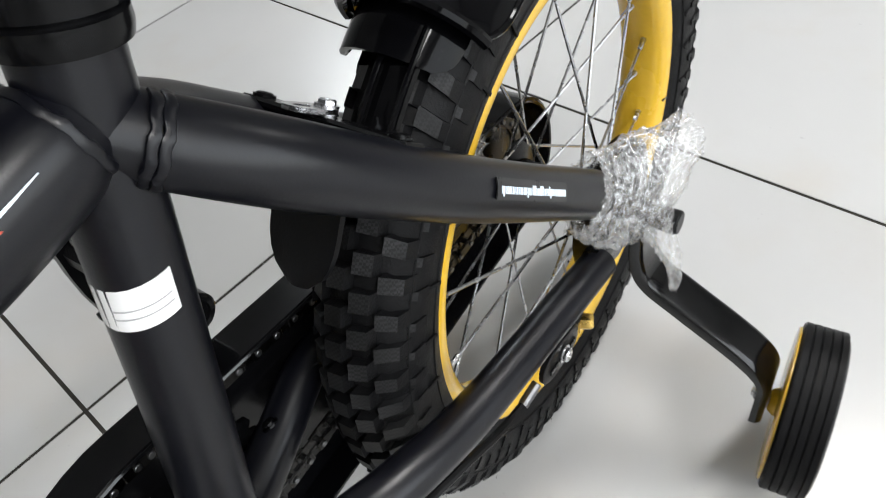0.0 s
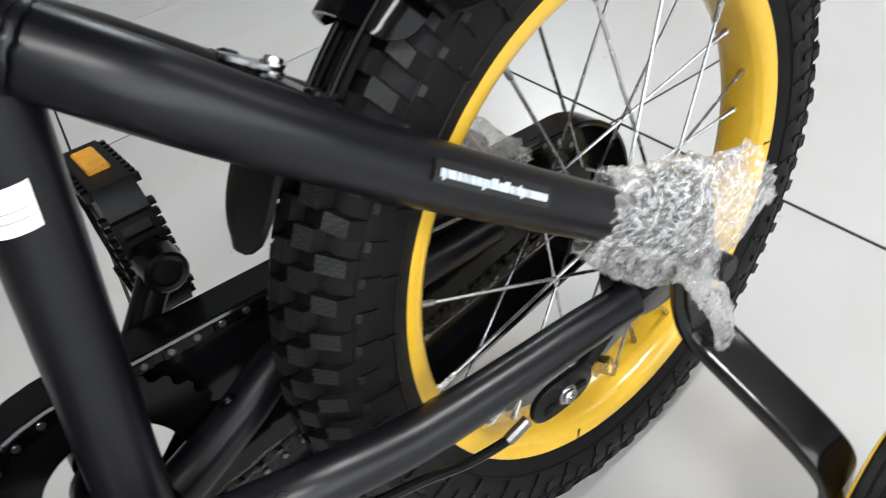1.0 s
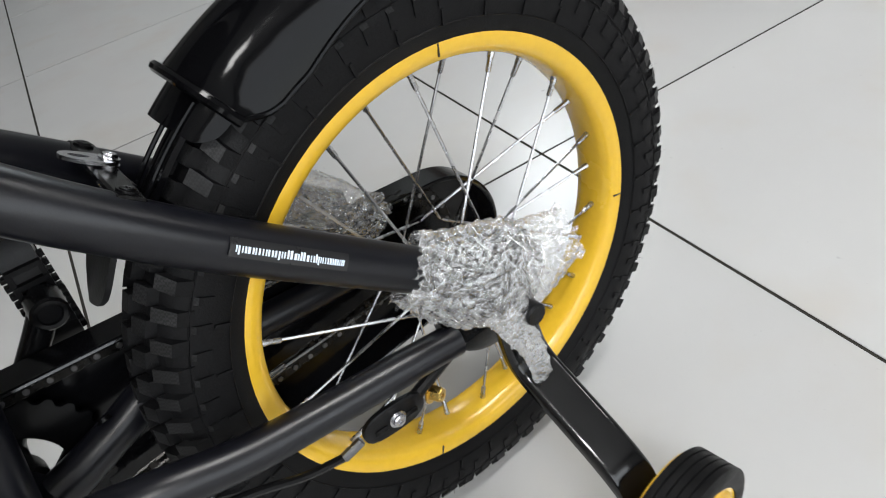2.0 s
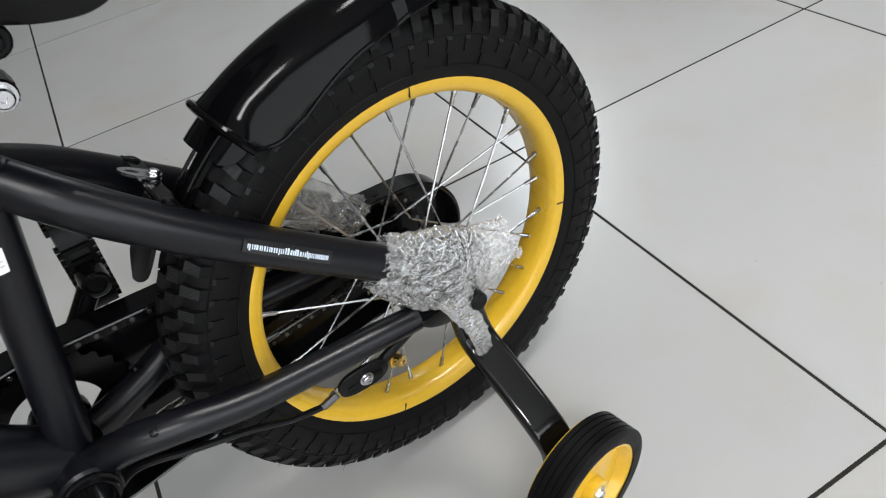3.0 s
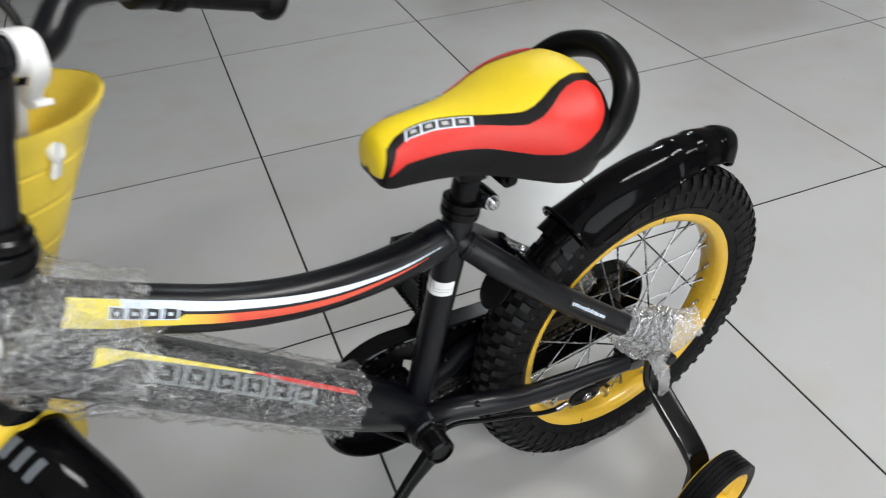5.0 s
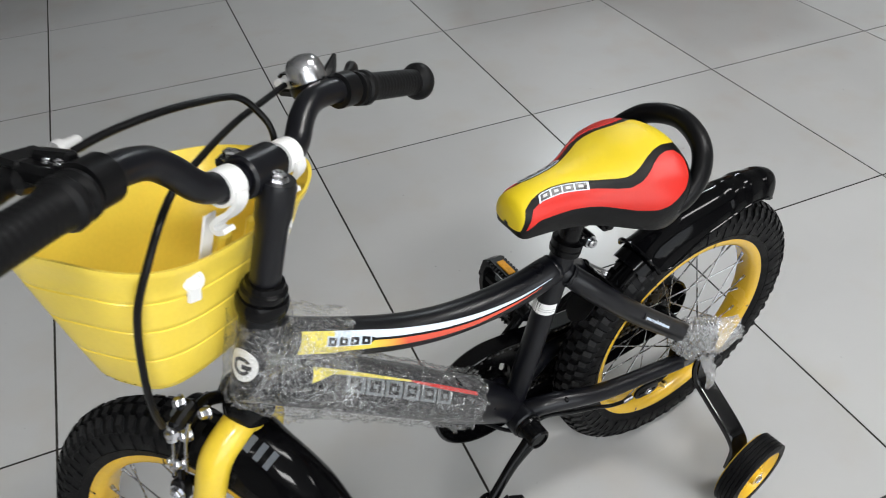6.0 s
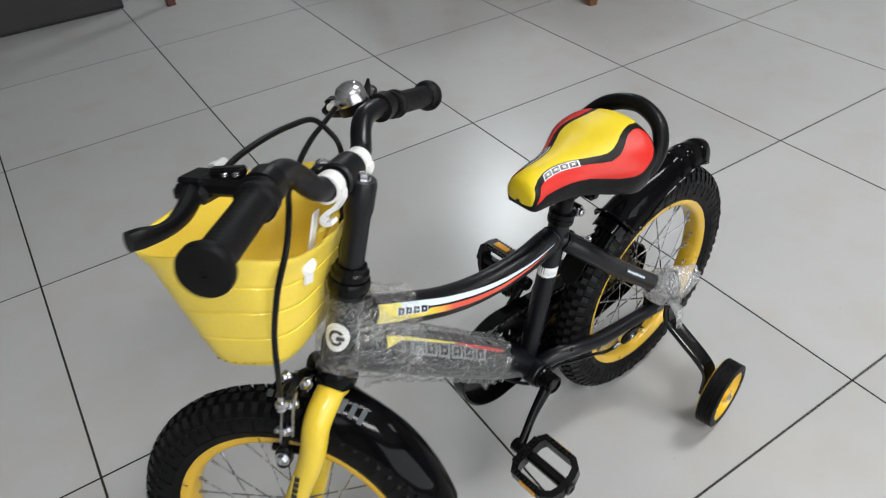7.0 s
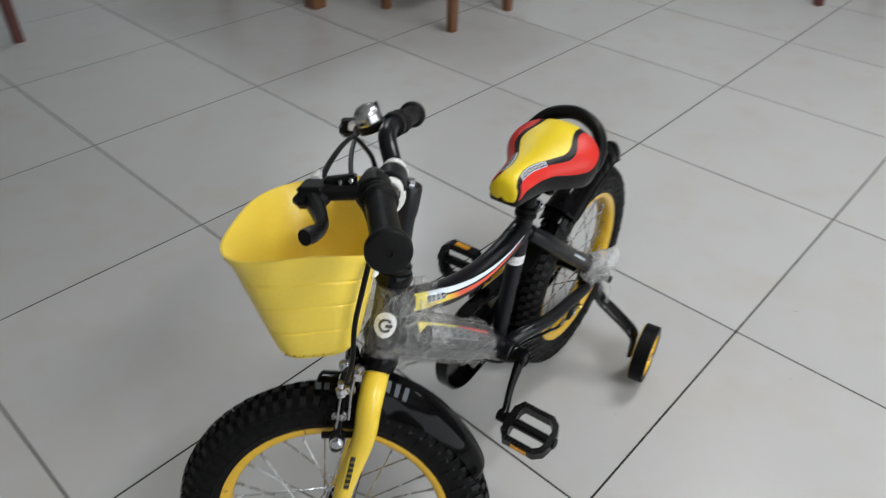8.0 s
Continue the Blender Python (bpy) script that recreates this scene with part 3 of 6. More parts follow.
# the stay on the chain side dips below the chain
STAY_CHAIN = [(-0.282, -0.018, 0.223), (-0.256, -0.028, 0.221), (-0.226, -0.036, 0.225), (-0.190, -0.044, 0.232), (-0.140, -0.048, 0.225), (-0.080, -0.051, 0.214), (-0.040, -0.053, 0.207)]

bm = bmesh.new()
tube(bm, TOP_PATH, TOP_R, 24)
tube(bm, DOWN_PATH, DOWN_R, 24)
tube(bm, [BB, (BB + SEAT_TOP) / 2, SEAT_TOP, SEAT_TOP + SEAT_UP * 0.008], [0.0140, 0.0140, 0.0145, 0.0145], 24)
tube(bm, [HEAD_LOW, HEAD_TOP], 0.0185, 24)
frame_body = part("frame", bm, FRAME, bicycle, "satin black steel frame tubes")
bm = bmesh.new()
rod(bm, BB + Vector((0, -0.036, 0)), BB + Vector((0, 0.036, 0)), 0.0205, 24)
part("bottom_bracket_shell", bm, FRAME, frame_body)
for s in (1, -1):
    flip = [(x, y * s, z) for x, y, z in STAY_UP]
    bm = bmesh.new()
    tube(bm, spline(flip, 7), vary([0.0132, 0.0140, 0.0138, 0.0136, 0.0136, 0.0136, 0.0136], 7), 20, flat=0.95)
    part("seat_stay", bm, FRAME, frame_body)
    flip = [(x, y * s, z) for x, y, z in (STAY_LOW if s > 0 else STAY_CHAIN)]
    bm = bmesh.new()
    tube(bm, spline(flip, 7), vary([0.0125, 0.0125, 0.012, 0.0115, 0.011, 0.011, 0.0105], 7), 18)
    part("chain_stay", bm, FRAME, frame_body)
    bm = bmesh.new()
    hull_plate(bm, [(-0.056, 0.274), (-0.024, 0.258), (0.010, 0.238), (0.020, 0.216), (0.014, 0.199), (-0.006, 0.196), (-0.048, 0.198), (-0.052, 0.214), (-0.028, 0.226), (-0.044, 0.250)], s * 0.0480, s * 0.0530)
    part("dropout", bm, BLACKM, frame_body)
    # bolt boss on the chain stay
    bm = bmesh.new()
    bolt(bm, (-0.236, -0.043, 0.249) if s < 0 else (-0.228, 0.035, 0.2365), (0, s * 0.6, 0.8), 0.0035, 0.003, False)
    part("screw", bm, BLACKM, frame_body)


def weld(name, p, d, r, amp=0.0008):
    """A rippled weld bead round a joint."""
    bm = bmesh.new()
    m = axis(p, d)
    rings, seg = [], 60
    for k in range(seg):
        a = 2 * math.pi * k / seg
        rr, q = r + amp * 0.25 * noise.noise(Vector((k * 0.9, r * 900, 0))), 0.0011 + 0.0004 * noise.noise(Vector((k * 0.6, r * 500, 3)))
        rings.append([m @ Vector(((rr + q * math.cos(b)) * math.cos(a), (rr + q * math.cos(b)) * math.sin(a), 1.6 * q * math.sin(b) + 0.0003 * math.sin(k * 0.9))) for b in (2 * math.pi * j / 7 for j in range(7))])
    skin(bm, rings, True, False)
    return part(name, bm, FRAME, frame_body)


SD0 = (SEAT_TOP - BB).normalized()
for s in (1, -1):
    weld("weld", (-0.2265, s * 0.0105, 0.4325), Vector((0.027, s * 0.020, -0.025)), 0.0124)
    weld("weld", (-0.2245, s * 0.0120, 0.4305), Vector((0.027, s * 0.020, -0.025)), 0.0127)
weld("weld", (-0.2415, 0, 0.4420), Vector((-0.04, 0, -0.010)), 0.0160)
weld("weld", BB + SD0 * 0.019, SD0, 0.0130)
weld("weld", HEAD_LOW + HEAD_DIR * 0.004, HEAD_DIR, 0.0175)

# bridge across the seat stays, with the fender's zinc tab
bm = bmesh.new()
block(bm, (0.0135, 0.080, 0.0040), pose(-0.1585, 0, 0.3845, 0, 40, 0), 0.0012)
for s in (-1, 1):
    bolt(bm, (-0.1575, s * 0.033, 0.3865), (0.64, 0, 0.77), 0.0034, 0.0018, False)
part("bridge", bm, BLACKM, frame_body)
bm = bmesh.new()
tab = Matrix.Translation((-0.1572, 0.004, 0.3885)) @ Matrix.Rotation(radians(38), 4, "Y")
rings = []
for h in (-0.0009, 0.0009):
    rings.append([tab @ Vector((-0.0045 + 0.0130 * math.copysign(abs(math.cos(a)) ** 0.8, math.cos(a)), 0.0068 * math.sin(a), h)) for a in np.linspace(0, 2 * math.pi, 33)[:-1]])
hole = [[tab @ Vector((-0.0090 + 0.0045 * math.cos(a), 0.0022 * math.sin(a), h)) for a in np.linspace(0, 2 * math.pi, 33)[:-1]] for h in (0.0009, -0.0009)]
skin(bm, [list(r) for r in zip(*(rings + hole))], True, False)
bolt(bm, tab @ Vector((0.004, 0, 0.0009)), tab.to_3x3() @ Vector((0, 0, 1)), 0.0036, 0.0030)
bolt(bm, tab @ Vector((0.004, 0, -0.0009)), tab.to_3x3() @ Vector((0, 0, -1)), 0.0038, 0.0050)
rod(bm, tab @ Vector((0.004, 0, -0.012)), tab @ Vector((0.004, 0, 0)), 0.0032)
part("fender_tab", bm, CHROME, frame_body, "zinc-plated fender tab and bolt")

# white reflective tape round the front half of the seat tube
SD = (SEAT_TOP - BB).normalized()


def seat_tape(h0, h1, a0, a1, lift):
    """A strip of tape on the seat tube between two heights and two angles round it."""
    bm = bmesh.new()
    m = axis(BB, SD)
    fx = (m.inverted().to_3x3() @ Vector((1, 0, 0))).normalized()
    fy = (m.inverted().to_3x3() @ Vector((0, 1, 0))).normalized()
    g, no = [], []
    for h in np.linspace(h0, h1, 3):
        row = [fx * math.cos(radians(a)) + fy * math.sin(radians(a)) for a in np.linspace(a0, a1, 25)]
        g.append([m @ (d * (0.0140 + lift) + Vector((0, 0, h))) for d in row])
        no.append([(m.to_3x3() @ d).normalized() for d in row])
    sheet(bm, g, lift * 0.9, no)
    return bm


band = part("reflective_band", seat_tape(0.1640, 0.1790, -240, -84, 0.0006), WHITET, frame_body, "white reflective tape")
for h in (0.1685, 0.1715):
    part("print_line", seat_tape(h, h + 0.0003, -165, -90, 0.0009), DECALP, band)

# -- decals on the near and far flanks of the top tube --


def tube_patch(bm, path, radii, i0, i1, lo, hi, lift, side, steps=6, i_frac=4):
    """A thin sticker on a tube between stations i0 and i1; lo and hi give its angles above the flank, in degrees, at both ends."""
    fr = frames(path)
    grid, nor = [], []
    n = max(1, int((i1 - i0) * i_frac))
    for k in range(n + 1):
        u = i0 + (i1 - i0) * k / n
        a, f = min(int(u), len(path) - 2), u - min(int(u), len(path) - 2)
        p = fr[a][0].lerp(fr[a + 1][0], f)
        t = (fr[a + 1][0] - fr[a][0]).normalized()
        r = radii[a] * (1 - f) + radii[a + 1] * f
        w = k / n
        l, h = lo[0] + (lo[1] - lo[0]) * w, hi[0] + (hi[1] - hi[0]) * w
        up = Vector((-t.z, 0, t.x))
        row, nrow = [], []
        for j in range(steps + 1):
            ang = radians(l + (h - l) * j / steps)
            d = Vector((0, side, 0)) * math.cos(ang) + up * math.sin(ang)
            row.append(p + d * (r + lift))
            nrow.append(d)
        grid.append(row)
        nor.append(nrow)
    sheet(bm, grid, lift * 0.9, nor)


def banded(rows, path, radii, lift, side, low=0):
    """A sticker that changes its width along the tube: rows of station, lower and upper angle."""
    bm = bmesh.new()
    u, lo, hi = zip(*rows)
    fine = np.linspace(u[0], u[-1], int((u[-1] - u[0]) * 1.5) + 1)
    for p, q in zip(fine, fine[1:]):
        l, h = np.interp((p, q), u, lo), np.interp((p, q), u, hi)
        tube_patch(bm, path, radii, p, q, l - low, h - low, lift, side, 6, 1)
    bmesh.ops.remove_doubles(bm, verts=bm.verts, dist=0.00002)
    return bm


for s in (-1, 1):
    low = 0 if s < 0 else 20  # the right-hand prints sit lower on the tube
    part("white_stripe", banded([(12.4, 38, 54), (18.4, 36, 53.5), (18.8, 30, 53), (26, 29, 49), (32, 25, 43), (39, 20.5, 34.5), (46, 20.5, 28), (55, 24, 25)], TOP_PATH, TOP_R, 0.0006, s, low), STRIPEW, frame_body, "white printed stripe")
    part("yellow_stripe", banded([(6.8, -13, 52), (12.4, -12, 54)], TOP_PATH, TOP_R, 0.0006, s, low), DECALY, frame_body, "yellow printed stripe")
    part("red_stripe", banded([(12.4, -12, 12), (15, -5, 11), (18.6, -3, 12), (18.9, -2, 23), (26, -1, 21), (32, -2, 17), (38, -3, 13), (46, 8, 14.5), (52, 16, 17)], TOP_PATH, TOP_R, 0.0006, s, low), STRIPER, frame_body, "printed stripe fading from yellow to red")
    # the model name, as plain dark blocks with pale outlines
    bm = bmesh.new()
    for k in range(4):
        tube_patch(bm, TOP_PATH, TOP_R, 11.2 + 1.85 * k, 12.95 + 1.85 * k, (11 - low, 11 - low), (40 - low, 37 - low), 0.0009, s, 4)
    part("logo_block", bm, STRIPEW, frame_body)
    bm = bmesh.new()
    for k in range(4):
        tube_patch(bm, TOP_PATH, TOP_R, 11.4 + 1.85 * k, 12.75 + 1.85 * k, (13.5 - low, 13.5 - low), (36.5 - low, 34 - low), 0.0011, s, 4)
    part("logo_block", bm, DECALB, frame_body)
    bm = bmesh.new()
    for k in range(4):
        tube_patch(bm, TOP_PATH, TOP_R, 11.85 + 1.85 * k, 12.25 + 1.85 * k, (21 - low, 21 - low), (29 - low, 27 - low), 0.0013, s, 3)
    part("logo_block", bm, STRIPEW, frame_body)
    # maker's name on the down tube, as plain outlined blocks, with its stripes
    bm = bmesh.new()
    for k in range(6):
        for l, h in ((21, 26), (50, 55)):
            tube_patch(bm, DOWN_PATH, DOWN_R, 9.2 + 2.6 * k, 11.5 + 2.6 * k, (l, l), (h, h), 0.0007, s, 3, 3)
        for u in (9.2, 11.1):
            tube_patch(bm, DOWN_PATH, DOWN_R, u + 2.6 * k, u + 0.4 + 2.6 * k, (21, 21), (55, 55), 0.0007, s, 6, 5)
        tube_patch(bm, DOWN_PATH, DOWN_R, 10.05 + 2.6 * k, 10.65 + 2.6 * k, (34, 34), (42, 42), 0.0007, s, 3, 3)
    part("logo_block", bm, DECALG, frame_body)
    part("yellow_stripe", banded([(5.5, 30, 62), (7.6, 52, 62), (18, 57.5, 61)], DOWN_PATH, DOWN_R, 0.0008, s, low), DECALY, frame_body)
    part("red_stripe", banded([(18, 57.5, 61), (23, 51, 60), (29, 48, 56)], DOWN_PATH, DOWN_R, 0.0008, s, low), REDS, frame_body)

# web-address sticker on each seat stay: its letters as plain bars on a dark strip
for s in (-1, 1):
    path = spline([(x, y * s * -1, z) for x, y, z in STAY_UP], 7)
    rad = vary([0.0140, 0.0140, 0.0138, 0.0136, 0.0136, 0.0136, 0.0136], 7)
    bm = bmesh.new()
    tube_patch(bm, path, rad, 21.4, 29.8, (0, 0), (36, 36), 0.0007, s, 6, 3)
    st = part("address_sticker", bm, DECALB, frame_body, "small black sticker with white lettering")
    bm = bmesh.new()
    rnd = random.Random(3)
    u = 21.75
    while u < 29.5:
        w = rnd.choice((0.07, 0.10, 0.15))
        lo, hi = (10, 22) if rnd.random() < 0.75 else ((6, 22) if rnd.random() < 0.5 else (10, 26))
        tube_patch(bm, path, rad, u, u + w, (lo, lo), (hi, hi), 0.0011, s, 2, 6)
        u += w + rnd.choice((0.08, 0.10, 0.13))
    part("lettering", bm, STRIPEW, st)

# -- seat post and clamp --
bm = bmesh.new()
SD = (SEAT_TOP - BB).normalized()
tube(bm, [SEAT_TOP - SD * 0.01, SEAT_TOP + SD * 0.062], 0.0125, 20)
part("seat_post", bm, BLACKM, bicycle, "black seat post")
bm = bmesh.new()
lathe(bm, [(0.0140, -0.004), (0.0172, -0.0035), (0.0180, 0.000), (0.0178, 0.0035), (0.0168, 0.0045), (0.0178, 0.0055), (0.0180, 0.0125), (0.0150, 0.0135)], axis(SEAT_TOP - SD * 0.001, SD), 28)
clamp = part("seat_clamp", bm, BLACKM, bicycle, "black seat-post collar with zinc bolt")
bm = bmesh.new()
block(bm, (0.018, 0.020, 0.015), axis(SEAT_TOP + Vector((0.024, -0.001, 0.004)), SD), 0.003)
rod(bm, SEAT_TOP + Vector((0.026, -0.011, 0.004)), SEAT_TOP + Vector((0.026, 0.013, 0.004)), 0.0085, 16)
part("ear", bm, BLACKM, clamp)
bm = bmesh.new()
bolt(bm, SEAT_TOP + Vector((0.026, -0.011, 0.004)), (0, -1, 0), 0.0056, 0.006, False)
part("bolt", bm, CHROME, clamp)
bm = bmesh.new()
p = SEAT_TOP + SD * 0.046
lathe(bm, [(0.014, -0.010), (0.0165, -0.009), (0.0165, 0.009), (0.014, 0.010)], axis(p, SD), 20)
block(bm, (0.034, 0.040, 0.012), Matrix.Translation(p + Vector((0.008, 0, 0.000))) @ pose(0, 0, 0, 0, -8, 0), 0.003)
rod(bm, p + Vector((0.024, -0.025, -0.012)), p + Vector((0.024, 0.025, -0.012)), 0.0090, 18)
rod(bm, p + Vector((0.024, -0.029, -0.012)), p + Vector((0.024, 0.029, -0.012)), 0.0050, 8)
block(bm, (0.050, 0.046, 0.020), Matrix.Translation(p + Vector((0.002, 0, 0.006))) @ pose(0, 0, 0, 0, -8, 0), 0.005)
part("saddle_clamp", bm, BLACKM, bicycle, "black saddle clamp under the seat")

# -- saddle --
SAD = [(-0.3094, 0.004, 0.5400, 0.5340), (-0.3088, 0.011, 0.5465, 0.5305), (-0.3065, 0.0200, 0.5560, 0.5280), (-0.3000, 0.0250, 0.5635, 0.5265), (-0.2840, 0.0275, 0.5685, 0.5260), (-0.2620, 0.0305, 0.5700, 0.5245),
       (-0.2374, 0.0360, 0.5705, 0.5220), (-0.2137, 0.0470, 0.5720, 0.5180), (-0.1901, 0.0610, 0.5755, 0.5125), (-0.1690, 0.0715, 0.5800, 0.5075), (-0.1500, 0.0745, 0.5825, 0.5060),
       (-0.1350, 0.0720, 0.5830, 0.5110), (-0.1240, 0.0640, 0.5810, 0.5200), (-0.1160, 0.0500, 0.5770, 0.5310), (-0.1110, 0.0280, 0.5720, 0.5420)]
ROWS_S = list(zip(*(vary([r[k] for r in SAD], 8) for k in range(4))))


def saddle_point(k, v, s, lift=0.0):
    """A point of the saddle's cover: v from 0 on the middle line to 1 at the skirt's lower edge."""
    x, w, zt, zb = ROWS_S[k]
    zm = zb + (zt - zb) * 0.36
    if v < 0.7:
        a = v / 0.7 * math.pi / 2
        return Vector((x, s * (w + lift) * math.sin(a) ** 1.08, zm + (zt + lift - zm) * max(0.0, math.cos(a)) ** 0.8))
    q = (v - 0.7) / 0.3
    return Vector((x, s * (w + lift - w * 0.10 * q * q), zm + (zb - zm) * q))


def saddle_bounds(k):
    """Edges of the yellow top, the black wave and the red flank, as v."""
    x = ROWS_S[k][0]
    ye = ((-0.3094, -0.3070, -0.305, -0.300, -0.2916, -0.279, -0.2659, -0.2519, -0.2354, -0.2176, -0.2017, -0.192, -0.1828, -0.1724, -0.1624, -0.150, -0.1372, -0.1232, -0.111),
          (0.76, 0.74, 0.60, 0.34, 0.25, 0.195, 0.175, 0.19, 0.23, 0.28, 0.31, 0.32, 0.30, 0.26, 0.22, 0.19, 0.18, 0.21, 0.25))
    re = ((-0.309, -0.3024, -0.2975, -0.293, -0.2824, -0.260, -0.2415, -0.2216, -0.2057, -0.1939, -0.181, -0.1707, -0.160, -0.150, -0.1396, -0.130, -0.1245),
          (0.72, 0.70, 0.56, 0.41, 0.335, 0.32, 0.35, 0.385, 0.42, 0.43, 0.39, 0.335, 0.28, 0.247, 0.24, 0.265, 0.36))
    ro = ((-0.309, -0.3024, -0.2886, -0.2717, -0.254, -0.2374, -0.2235, -0.2077, -0.192, -0.1741, -0.1624, -0.1514, -0.1408, -0.1319, -0.1273, -0.1245),
          (0.73, 0.71, 0.63, 0.62, 0.61, 0.615, 0.62, 0.65, 0.67, 0.67, 0.65, 0.61, 0.57, 0.51, 0.45, 0.37))
    return tuple(float(np.interp(x, *c)) for c in (ye, re, ro))


def saddle_panel(fa, fb, n, lift, side, k0=0, k1=None):
    bm = bmesh.new()
    k1 = len(ROWS_S) if k1 is None else k1
    grid, nor = [], []
    for k in range(k0, k1):
        a, b = fa(k), fb(k)
        row = [saddle_point(k, a + (b - a) * j / n, side, lift) for j in range(n + 1)]
        grid.append(row)
        c = Vector((row[0].x, 0, ROWS_S[k][3]))
        nor.append([(p - c).normalized() for p in row])
    sheet(bm, grid, 0.002, nor)
    return bm


bm = bmesh.new()
rings = []
for k in range(len(ROWS_S)):
    right = [saddle_point(k, v, 1) for v in np.linspace(0.02, 1, 22)]
    left = [saddle_point(k, v, -1) for v in np.linspace(1, 0.02, 22)]
    rings.append(right + left)
skin(bm, rings)
saddle = part("saddle", bm, BLACKS, bicycle, "padded saddle in yellow, red and black vinyl", sharp=60)
bm = bmesh.new()
grid, nor = [], []
for k in range(0, len(ROWS_S) - 3):
    e = saddle_bounds(k)[0]
    row = [saddle_point(k, abs(q), 1 if q > 0 else -1, 0.0007) for q in np.linspace(-e, e, 21)]
    grid.append(row)
    nor.append([(p - Vector((p.x, 0, ROWS_S[k][3]))).normalized() for p in row])
sheet(bm, grid, 0.002, nor)
part("top_panel", bm, YELLOWS, saddle, "yellow vinyl top panel", sharp=60)
kr = [k for k in range(len(ROWS_S)) if -0.3024 < ROWS_S[k][0] < -0.1245]


def saddle_patch(bm, x0, x1, f0, f1, lift, side, n=6, lean=0.0):
    """A thin print on the saddle between two stations, from f0 to f1 across the black wave; lean slants its ends."""
    xs_all = [r[0] for r in ROWS_S]
    grid, nor = [], []
    for q in np.linspace(0, 1, n):
        row, nr = [], []
        for f in np.linspace(f0, f1, 4):
            u = float(np.interp(x0 + (x1 - x0) * q + lean * (0.5 - f), xs_all, range(len(xs_all))))
            k = min(int(u), len(ROWS_S) - 2)
            a, b = saddle_bounds(k)[0], saddle_bounds(k)[1] + 0.02
            a2, b2 = saddle_bounds(k + 1)[0], saddle_bounds(k + 1)[1] + 0.02
            p = saddle_point(k, a + (b - a) * f, side, lift).lerp(saddle_point(k + 1, a2 + (b2 - a2) * f, side, lift), u - k)
            row.append(p)
            nr.append((p - Vector((p.x, 0, 0.52))).normalized())
        grid.append(row)
        nor.append(nr)
    sheet(bm, grid, 0.0004, nor)


for s in (-1, 1):
    bm = saddle_panel(lambda k: saddle_bounds(k)[1], lambda k: saddle_bounds(k)[2], 10, 0.0007, s, kr[0], kr[-1] + 1)
    part("side_panel", bm, REDS, saddle, "red vinyl side panel", sharp=60)
    # the model name as four plain grey blocks on a pale strip
    bm = bmesh.new()
    saddle_patch(bm, -0.2835, -0.2290, 0.16, 0.96, 0.0012, s, 16, 0.004)
    plate = part("logo_plate", bm, STRIPEW, saddle)
    for k in range(4):
        bm = bmesh.new()
        x = -0.2815 + 0.0130 * k
        saddle_patch(bm, x, x + 0.0112, 0.26, 0.86, 0.0015, s, 5, 0.004)
        part("logo_block", bm, DECALB, plate)
        bm = bmesh.new()
        saddle_patch(bm, x + 0.0030, x + 0.0078, 0.42, 0.68, 0.0018, s, 4, 0.004)
        part("logo_block", bm, DECALP, plate)
bm = bmesh.new()
loop = [(x - 0.002, y * 0.96, z + 0.001) for x, y, z in ((-0.160, -0.066, 0.5240), (-0.132, -0.070, 0.5320), (-0.106, -0.062, 0.5500), (-0.088, -0.040, 0.5690), (-0.080, 0, 0.5780), (-0.088, 0.040, 0.5690), (-0.106, 0.062, 0.5500), (-0.132, 0.070, 0.5320), (-0.160, 0.066, 0.5240))]
tube(bm, spline(loop, 8), vary([0.007, 0.0085, 0.0100, 0.0108, 0.0110, 0.0108, 0.0100, 0.0085, 0.007], 8), 16, up=(0, 0, 1), flat=1.25)
part("grab_handle", bm, BLACKP, saddle, "black plastic grab handle behind the seat")
bm = bmesh.new()
for s in (-1, 1):
    tube(bm, spline([(-0.291, s * 0.010, 0.533), (-0.246, s * 0.016, 0.522), (-0.186, s * 0.020, 0.520), (-0.131, s * 0.030, 0.527)], 5), 0.0035, 8)
part("rail", bm, BLACKM, saddle)

# -- rear fender --


FLARE = 70.0  # the sides stop short of upright
FLARE_DROP, FLARE_SIDE = 1 - math.cos(radians(FLARE)), math.sin(radians(FLARE))


def fender(cx, cz, a0, a1, mid, skirt, half, n=56, round_end=6.0):
    """A mudguard arched over a wheel from angle a0 to a1. mid, skirt and half are (angles, metres): the crown's radius, the depth of
    its sides and its half width along the way; the last degrees close in a round end."""
    bm = bmesh.new()
    grid, nor = [], []
    for i in range(n + 1):
        u = i / n
        deg = a0 + (a1 - a0) * u
        left = abs(a1 - deg) / round_end if round_end else 1
        q = max(0.0, 1 - left)
        k = max(0.12, math.sqrt(max(0.0, 1 - q * q)))
        m_, sk, hw = (float(np.interp(deg, *c)) for c in (mid, skirt, half))
        row, nrow = [], []
        for j in range(19):
            b = radians(-FLARE + 2 * FLARE * j / 18)
            row.append(polar(cx, cz, m_ - 0.012 * q * q - sk * (0.75 + 0.25 * k) * ((1 - math.cos(b)) / FLARE_DROP) ** 1.08, deg, hw * k * math.sin(b) / FLARE_SIDE))
            nrow.append((polar(0, 0, math.cos(b) + 0.15, deg, math.sin(b))).normalized())
        grid.append(row)
        nor.append(nrow)
    sheet(bm, grid, 0.0022, nor)
    return bm


